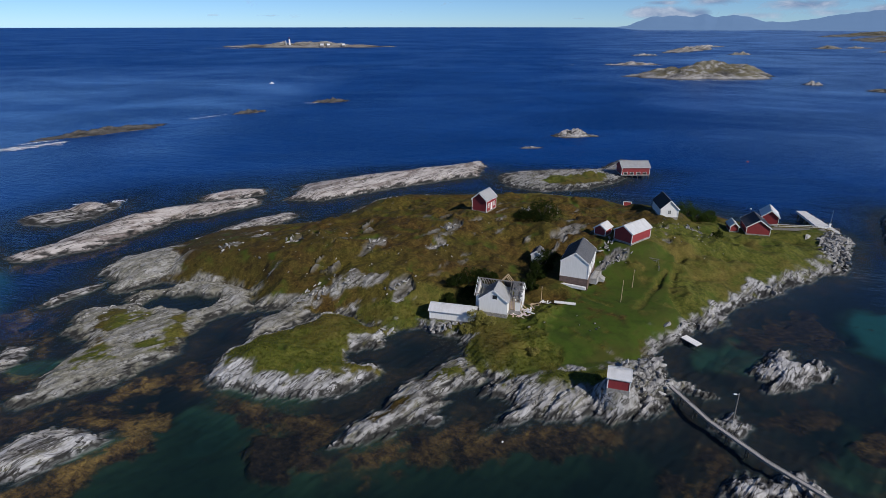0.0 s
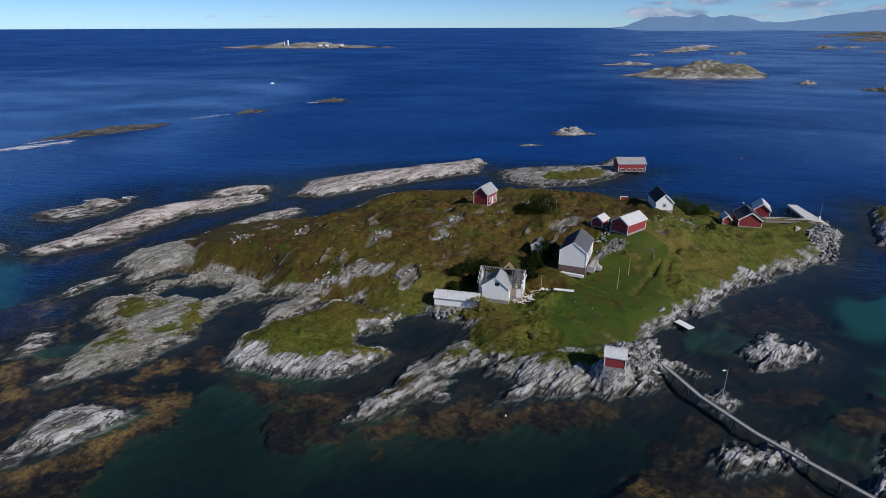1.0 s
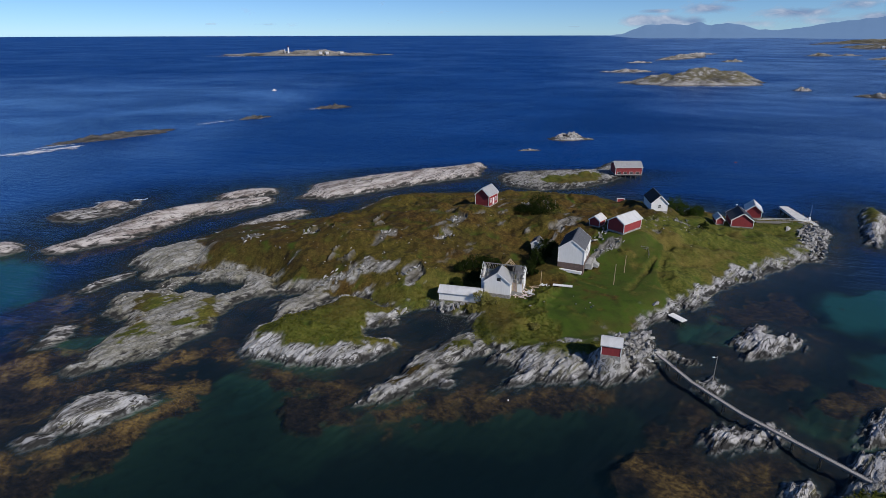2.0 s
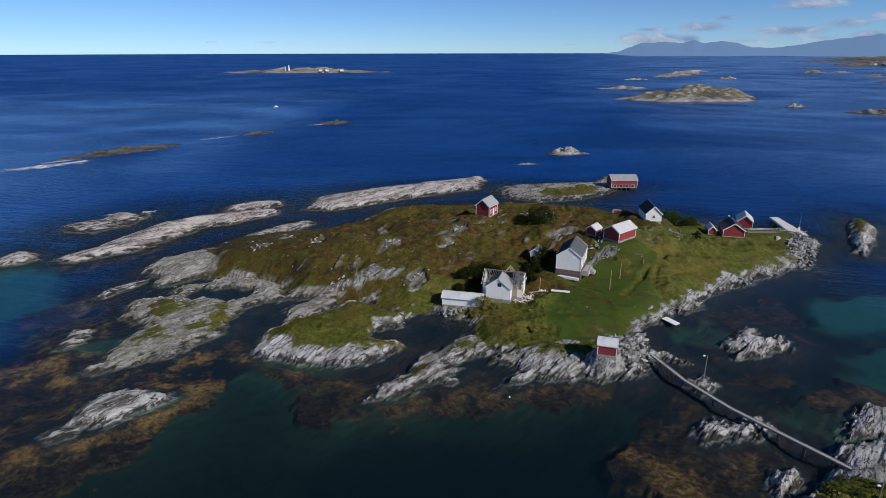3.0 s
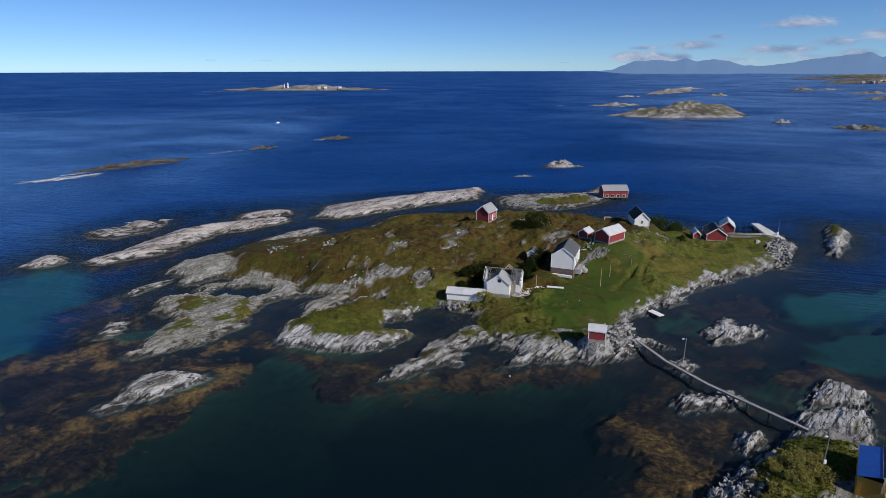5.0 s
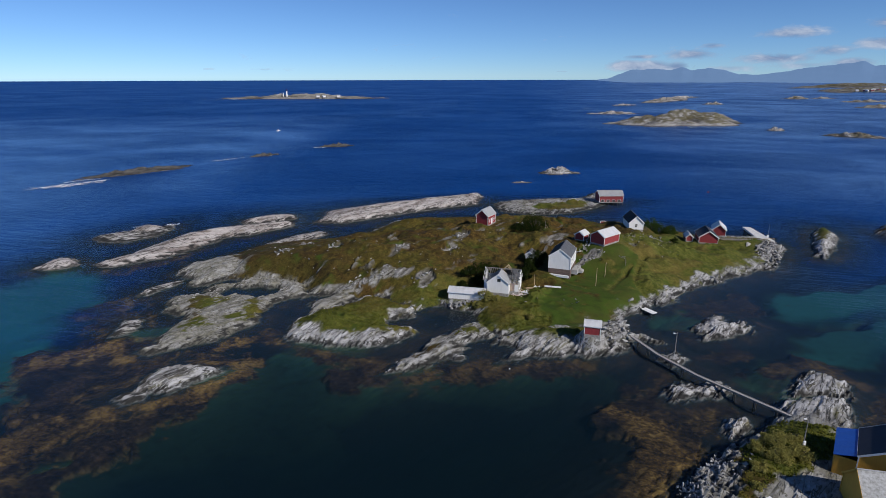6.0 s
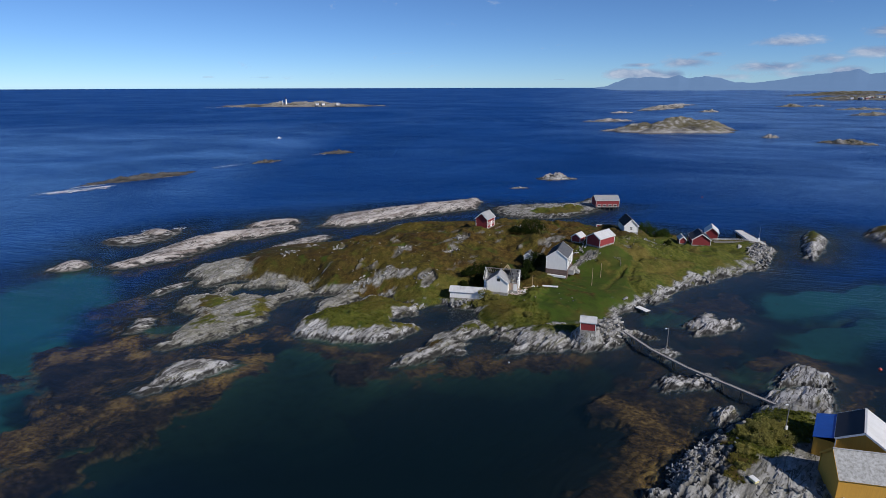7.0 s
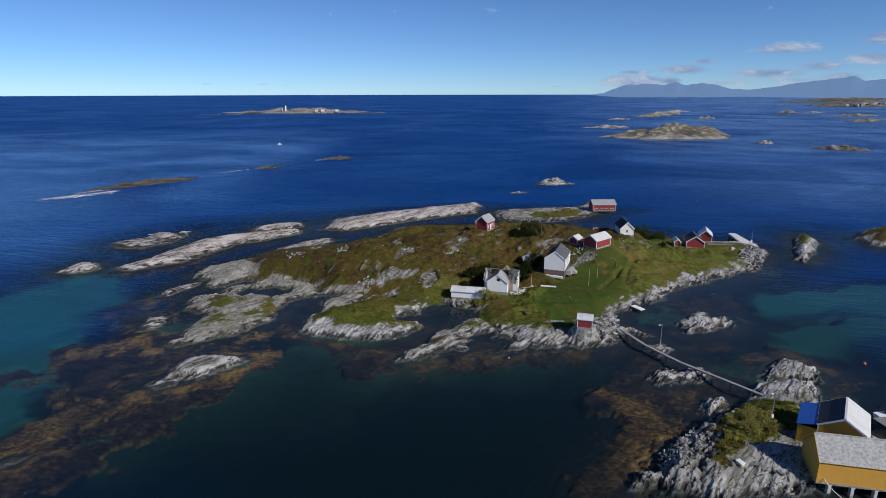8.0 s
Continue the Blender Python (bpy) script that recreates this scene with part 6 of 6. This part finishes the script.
# doors and shade-painted bays of the boathouse, and its piles
bh = base("boathouse_piles", pose(79.0, 239.6, 0), "row of dark piles and bays under the boathouse", "piles")
for k in range(6):
    part("pile", rod((-5.6 + k * 2.24, 0.2, 1.3), (-5.6 + k * 2.24, 0.2, -2.5), 0.2), DARK_WOOD, bh)
    part("pile", rod((-5.6 + k * 2.24, 4.5, 1.3), (-5.6 + k * 2.24, 4.5, -2.5), 0.2), DARK_WOOD, bh)
gate = base("slip_gate", pose(63.5, 196.5, height(63.5, 196.5), 0, 0, -8), "small white-framed doorway in the bank", "gate")
part("frame", ring(0, 0.2, 2.4, 1.5, 0.2, -0.1, 0.1), TRIM, gate)
part("door", box(-1.2, 1.2, 0.0, 0.08, 0.2, 1.7), RED, gate, "red plank door")

# ---- the near headland ----
for k in range(5):
    u = Vector((54.6, 29.6)) + k * 3.2 * Vector((0.975, -0.22))
    p = base("pier", pose(u.x, u.y, 0), "pale concrete pier under the ochre warehouse", "pier", "warehouse piers")
    part("shaft", box(-0.28, 0.28, -0.28, 0.28, -3.0, 1.35, 0.04), CONCRETE, p)
    part("pad", box(-0.36, 0.36, -0.36, 0.36, 1.35, 1.55, 0.03), CONCRETE, p)
lean_to = part("lean_to_roof", box(-4.2, 4.2, -3.2, 0.0, 0, 0.1), BLUE_SHEET, blue_house, "bright blue sheet roof of the lean-to")
lean_to.matrix_basis = pose(0, 3.35, 4.15, 16, 0, 180)
part("lean_to_wall", box(-4.0, 4.0, 6.1, 6.26, -1.0, 3.25), YELLOW, blue_house)
for e in (-1, 1):
    part("lean_to_end", box(e * 3.94 - 0.08, e * 3.94 + 0.08, 3.45, 6.1, -1.0, 3.2), YELLOW, blue_house)
crate = base("fish_crate", pose(42.6, 33.4, height(42.6, 33.4), 4, -6, 20), "pale yellow plastic fish crate lying on the rock", "crate")
part("shell", box(-0.4, 0.4, -0.6, 0.6, 0, 0.5, 0.05), CRATE, crate)
part("rim", box(-0.44, 0.44, -0.64, 0.64, 0.44, 0.54, 0.03), TRIM, crate)
hose = base("mooring_line", pose(0, 0, 0), "white rope hanging from the warehouse corner to the rock", "rope")
bm = bmesh.new()
pts = [(53.6, 29.5, 2.6), (53.9, 28.6, 1.8), (54.6, 27.4, 1.2), (55.4, 26.0, 0.8)]
for a, b in zip(pts, pts[1:]):
    mm, n = beam_matrix(a, b)
    bmesh.ops.create_cone(bm, cap_ends=True, segments=6, radius1=0.06, radius2=0.06, depth=n, matrix=mm @ Matrix.Translation((0, 0, n / 2)))
part("line", bm, TRIM, hose)
stage = base("wooden_pier", pose(78.5, 47.0, 0, 0, 0, deg(1, 0.1)), "grey plank pier behind the blue-roofed warehouse", "pier")
for k in range(22):
    part("plank", box(-3.0 + k * 0.4, -3.0 + k * 0.4 + 0.36, -1.6, 1.6, 1.2, 1.28), GREY_WOOD, stage)
for k in range(4):
    for s in (-1, 1):
        part("pile", rod((-2.6 + k * 2.4, s * 1.3, 1.2), (-2.6 + k * 2.4, s * 1.3, -3), 0.15), DARK_WOOD, stage)


def small_boat(name, label, x, y, heading, n, hull, cabin=None):
    ob = base(name, pose(x, y, far_at(x, y), 0, 0, heading), label, "boat")
    bm = bmesh.new()
    w, rings = n * 0.17, []
    for k in range(9):
        q = k / 8
        half = w * (1 - max(0, q - 0.45) ** 2 * 3.2) * (0.85 + 0.15 * min(1, q * 4))
        rings.append([bm.verts.new((n * (q - 0.5), half * c, h + (0.25 * q * q if h > 0 else 0))) for c, h in ((-1, n * 0.12), (-0.75, -0.1), (0, -0.35), (0.75, -0.1), (1, n * 0.12))])
    for a, b in zip(rings, rings[1:]):
        for i in range(4):
            bm.faces.new((a[i], a[i + 1], b[i + 1], b[i]))
        bm.faces.new((a[4], a[0], b[0], b[4]))
    bm.faces.new(rings[0])
    bm.faces.new(rings[-1][::-1])
    part("hull", bm, hull, ob)
    if cabin:
        part("cabin", box(-n * 0.12, n * 0.18, -w * 0.6, w * 0.6, n * 0.12, n * 0.34, 0.08), cabin, ob)
        part("windscreen", box(n * 0.18, n * 0.19, -w * 0.5, w * 0.5, n * 0.2, n * 0.3), GLASS, ob)
    return ob


def far_at(x, y):
    return float(far_lift(np.array([float(x)]), np.array([float(y)]))[0])


small_boat("work_boat", "white work boat lying off the reefs", -196, 645, 20, 5.0, TRIM, TRIM)
small_boat("motor_boat", "white motor boat moored at the plank pier", 80.5, 50.6, 5, 5.5, TRIM, DARK_WOOD)


def buoy(x, y, r, material, label):
    ob = base("buoy", pose(x, y, 0.05), label, "buoy", "mooring buoys")
    bm = bmesh.new()
    bmesh.ops.create_uvsphere(bm, u_segments=14, v_segments=10, radius=r)
    part("float", bm, material, ob, smooth_faces=True)
    part("eye", rod((0, 0, r * 0.9), (0, 0, r * 1.35), r * 0.14), STEEL, ob)


buoy(91.7, 72.5, 0.4, ORANGE, "orange mooring buoy with a dark skirt near the headland")
buoy(141, 271, 0.5, ORANGE, "orange mooring buoy in the open bay")
buoy(107, 197.5, 0.35, TRIM, "white mooring buoy off the boat sheds")
buoy(10.5, 76.5, 0.16, TRIM, "white net float over the kelp")

# ---- the lighthouse and the far settlement ----
lz = 8.5 + far_at(-454, 1669)
tower = base("lighthouse", pose(-452, 1668, lz), "white round lighthouse tower on the far island", "lighthouse")
part("shaft", rod((0, 0, -2), (0, 0, 13), 2.6, 2.0, 16), WHITE, tower)
part("gallery", rod((0, 0, 13), (0, 0, 13.6), 2.7, 2.7, 16), DARK_WOOD, tower)
part("lantern", rod((0, 0, 13.6), (0, 0, 16), 1.5, 1.5, 12), GLASS, tower)
part("cap", rod((0, 0, 16), (0, 0, 17.6), 1.8, 0.2, 12), RED, tower)
mark = base("day_mark", pose(-462, 1668, lz - 0.6), "slim white beacon beside the lighthouse", "beacon")
part("shaft", rod((0, 0, -2), (0, 0, 10), 1.3, 0.9, 12), WHITE, mark)
for k, (x, y, h) in enumerate(((-356, 1640, 10), (-340, 1645, 30), (-300, 1655, 15))):
    gable_house("keepers_house", "white keeper's house on the lighthouse island", "house", x, y, 6.0 + far_at(x, y), h, 9, 6, 3.4, 5.6, wall=WHITE, roof=GREY_SHEET, group="keepers' houses", depth=3)
rng = random.Random(8)
for k in range(16):
    q = rng.uniform(-0.8, 0.8)
    x, y = 1700 + 330 * q * 0.82 + rng.uniform(-30, 30), 2250 + 330 * q * 0.57 - rng.uniform(20, 75)
    gable_house("coast_house", "small white house on the far coast", "house", x, y, 5.5 + far_at(x, y), rng.uniform(0, 180), 9, 7, 3.4, 5.6, wall=WHITE if k % 3 else RED, roof=GREY_SHEET, group="houses on the far coast", depth=4)


# ---- grass, stones ----
def tufts(name, label, count, area, want, material, tall, seed):
    """Tussocks of blades, set where the ground cover fits."""
    rng = np.random.default_rng(seed)
    x = rng.uniform(area[0], area[1], count * 2)
    y = rng.uniform(area[2], area[3], count * 2)
    z, masks = land_at(x, y)
    ok = want(masks, z) & (rng.random(x.shape) < 0.9)
    for bx, by, r, _ in PADS:
        ok &= np.hypot(x - bx, y - by) > r * 0.8
    x, y, z = x[ok][:count], y[ok][:count], z[ok][:count]
    n, blades = len(x), 5
    a = rng.uniform(0, 2 * np.pi, (n, blades))
    h = tall * rng.uniform(0.5, 1.3, (n, 1)) * rng.uniform(0.7, 1.1, (n, blades))
    lean = h * rng.uniform(0.25, 0.9, (n, blades))
    w = 0.09 + 0.10 * rng.random((n, blades))
    ca, sa = np.cos(a), np.sin(a)
    P = np.zeros((n, blades, 3, 3))
    P[..., 0, 0], P[..., 0, 1] = x[:, None] - sa * w, y[:, None] + ca * w
    P[..., 1, 0], P[..., 1, 1] = x[:, None] + sa * w, y[:, None] - ca * w
    P[..., 2, 0], P[..., 2, 1] = x[:, None] + ca * lean, y[:, None] + sa * lean
    P[..., 0, 2] = P[..., 1, 2] = (z - 0.06)[:, None]
    P[..., 2, 2] = z[:, None] + h
    me = bpy.data.meshes.new(name)
    k = n * blades
    me.vertices.add(k * 3)
    me.vertices.foreach_set("co", P.astype(np.float32).ravel())
    me.loops.add(k * 3)
    me.loops.foreach_set("vertex_index", np.arange(k * 3, dtype=np.int32))
    me.polygons.add(k)
    me.polygons.foreach_set("loop_start", np.arange(0, k * 3, 3, dtype=np.int32))
    me.update(calc_edges=True)
    me.materials.append(material)
    return tagged(new(name, me), label, "grass", kind="stuff")


REED = blades("tall_grass", 1)
tufts("tall_grass", "tall yellow-green grass in tussocks", 9000, (-45, 36, 84, 118), lambda m, z: (m["grass"] > 0.6) & (m["meadow"] > 0.35) & (m["lawn"] < 0.4), REED, 0.17, 1)
tufts("headland_grass", "rough grass on the near headland", 5000, (38, 80, 30, 66), lambda m, z: (m["grass"] > 0.5), REED, 0.26, 3)



def stone_meshes():
    out = []
    for k in range(8):
        rng = random.Random(100 + k)
        bm = bmesh.new()
        for j in range(13):
            p = Vector((rng.gauss(0, 1), rng.gauss(0, 1), rng.gauss(0, 1))).normalized()
            bm.verts.new((p.x * 0.95, p.y * 0.34, p.z * 0.32))
        bmesh.ops.convex_hull(bm, input=bm.verts)
        bmesh.ops.delete(bm, geom=[v for v in bm.verts if not v.link_faces], context="VERTS")
        me = bpy.data.meshes.new("stone")
        bm.to_mesh(me)
        bm.free()
        me.materials.append(BOULDER)
        out.append(me)
    return out


def make_boulder():
    m = Mat("boulder_rock", 0.9)
    info = m.node("ShaderNodeObjectInfo")
    n = m.noise(m.coords(), 2.5, 6, 0.7)
    c = m.ramp(n, [(0.3, (0.16, 0.155, 0.148)), (0.6, (0.42, 0.415, 0.405))])
    m.color(m.mix(m.math("MULTIPLY", info.outputs["Random"], 0.8), c, (0.14, 0.137, 0.13)))
    return m.bump(n, 0.08, 0.8).m


BOULDER = make_boulder()
STONES = stone_meshes()
ground = bpy.data.objects["ground"]
rng = random.Random(77)


def strew(count, ax, ay, bx, by, spread, lo, hi):
    spots = []
    for k in range(count):
        q = rng.random()
        spots.append((ax + (bx - ax) * q + rng.gauss(0, spread), ay + (by - ay) * q + rng.gauss(0, spread)))
    zs, _ = land_at(np.array([p[0] for p in spots]), np.array([p[1] for p in spots]))
    for (x, y), z in zip(spots, zs.tolist()):
        if z < 0.12:
            continue
        s = rng.uniform(lo, hi) * rng.uniform(0.7, 1.2)
        ob = new("stone", rng.choice(STONES))
        ob.parent = ground
        ob.location = (x, y, z + 0.1 * s)
        ob.rotation_euler = (rng.uniform(-0.7, 0.7), rng.uniform(-0.5, 0.5), STRIKE + rng.gauss(0.3, 0.6))
        ob.scale = (s, s * rng.uniform(0.8, 1.2), s * rng.uniform(0.8, 1.3))


strew(60, 108, 150, 119, 166, 3.2, 1.0, 2.4)
strew(45, 31, 36, 42, 45, 1.8, 0.4, 0.8)
strew(26, 43.5, 81, 52, 63, 0.8, 0.5, 0.9)
strew(26, 70.8, 162.4, 75.2, 161.8, 1.2, 0.5, 1.1)
strew(45, -10, 108.6, 4, 110.4, 0.7, 0.7, 1.4)
strew(45, 50, 106, 100, 139, 2.4, 0.7, 1.6)
strew(16, 39.5, 138.0, 45, 142.5, 0.7, 0.6, 1.2)
strew(34, 38.5, 132.5, 46.5, 136.0, 0.7, 0.4, 0.8)
strew(30, 36, 93, 44, 101, 2.0, 0.8, 1.8)
strew(9, 20, 113, 40, 103, 3.0, 0.35, 0.6)
strew(14, -60, 130, 0, 150, 9.0, 0.4, 0.8)


def rubble(count, ax, ay, bx, by, spread, lo, hi, seed, turfy=0.5):
    """Countless small broken stones in one mesh."""
    rng = np.random.default_rng(seed)
    q = rng.random(count)
    x, y = ax + (bx - ax) * q + rng.normal(0, spread, count), ay + (by - ay) * q + rng.normal(0, spread, count)
    z, masks = land_at(x, y)
    shapes = [(np.array([v.co[:] for v in me.vertices]), [tuple(p.vertices) for p in me.polygons]) for me in STONES]
    verts, faces = [], []
    for px, py, pz, g in zip(x, y, z, masks["grass"]):
        if pz < 0.08 or g > turfy:
            continue
        co, polys = shapes[int(rng.integers(len(shapes)))]
        s, a = rng.uniform(lo, hi), STRIKE + rng.normal(0.3, 0.8)
        c, d = math.cos(a), math.sin(a)
        n = len(verts)
        tip = rng.uniform(-0.5, 0.5)
        for u, v, w in co * s:
            w2 = w + tip * u
            verts.append((px + u * c - v * d, py + u * d + v * c, pz + 0.12 * s + w2))
        faces += [tuple(i + n for i in f) for f in polys]
    me = bpy.data.meshes.new("rubble")
    me.from_pydata(verts, [], faces)
    me.materials.append(SHARDS)
    return tagged(new("rubble", me), "loose grey broken stones along the shore", "stones", kind="stuff")


def make_shards():
    m = Mat("broken_stone", 0.9)
    g = m.node("ShaderNodeNewGeometry")
    n = m.noise(m.coords(), 3.0, 5, 0.7)
    tone = m.math("MULTIPLY", m.math("ADD", g.outputs["Random Per Island"], n), 0.5)
    return m.color(m.ramp(tone, [(0.28, (0.05, 0.048, 0.046)), (0.5, (0.22, 0.217, 0.21)), (0.78, (0.42, 0.415, 0.405))])).bump(n, 0.05, 0.7).m


SHARDS = make_shards()
rubble(240, 48, 103, 104, 139, 2.2, 0.3, 0.9, 1)
rubble(380, 106, 148, 119, 168, 3.4, 0.5, 1.6, 2)
rubble(620, 30, 35.5, 42, 46, 1.8, 0.2, 0.6, 3)
rubble(120, 34, 88, 45, 101, 2.2, 0.4, 1.2, 4)
rubble(160, -12, 108.4, 5, 110.4, 0.8, 0.3, 0.8, 5)
rubble(60, 46, 31, 54, 32, 1.6, 0.3, 0.8, 6)
rubble(160, -80, 112, -60, 128, 4.0, 0.3, 0.7, 7)
rubble(130, -60, 132, 10, 140, 10.0, 0.15, 0.42, 8, 2.0)
rubble(90, 54, 150, 72, 160, 5.0, 0.25, 0.6, 9, 2.0)
for k, (x, y) in enumerate(((-54.8, 142.4), (-49.9, 150), (-38.1, 142.1), (-17.1, 139.7), (-29.9, 122), (-25.9, 122.7), (-21, 124.8), (2.1, 147.8), (-1.6, 138.5), (-9.9, 122.6), (24.2, 165.7))):
    rubble(16, x - 1.5, y - 1.2, x + 1.5, y + 1.2, 0.9, 0.35, 1.0, 20 + k, 2.0)
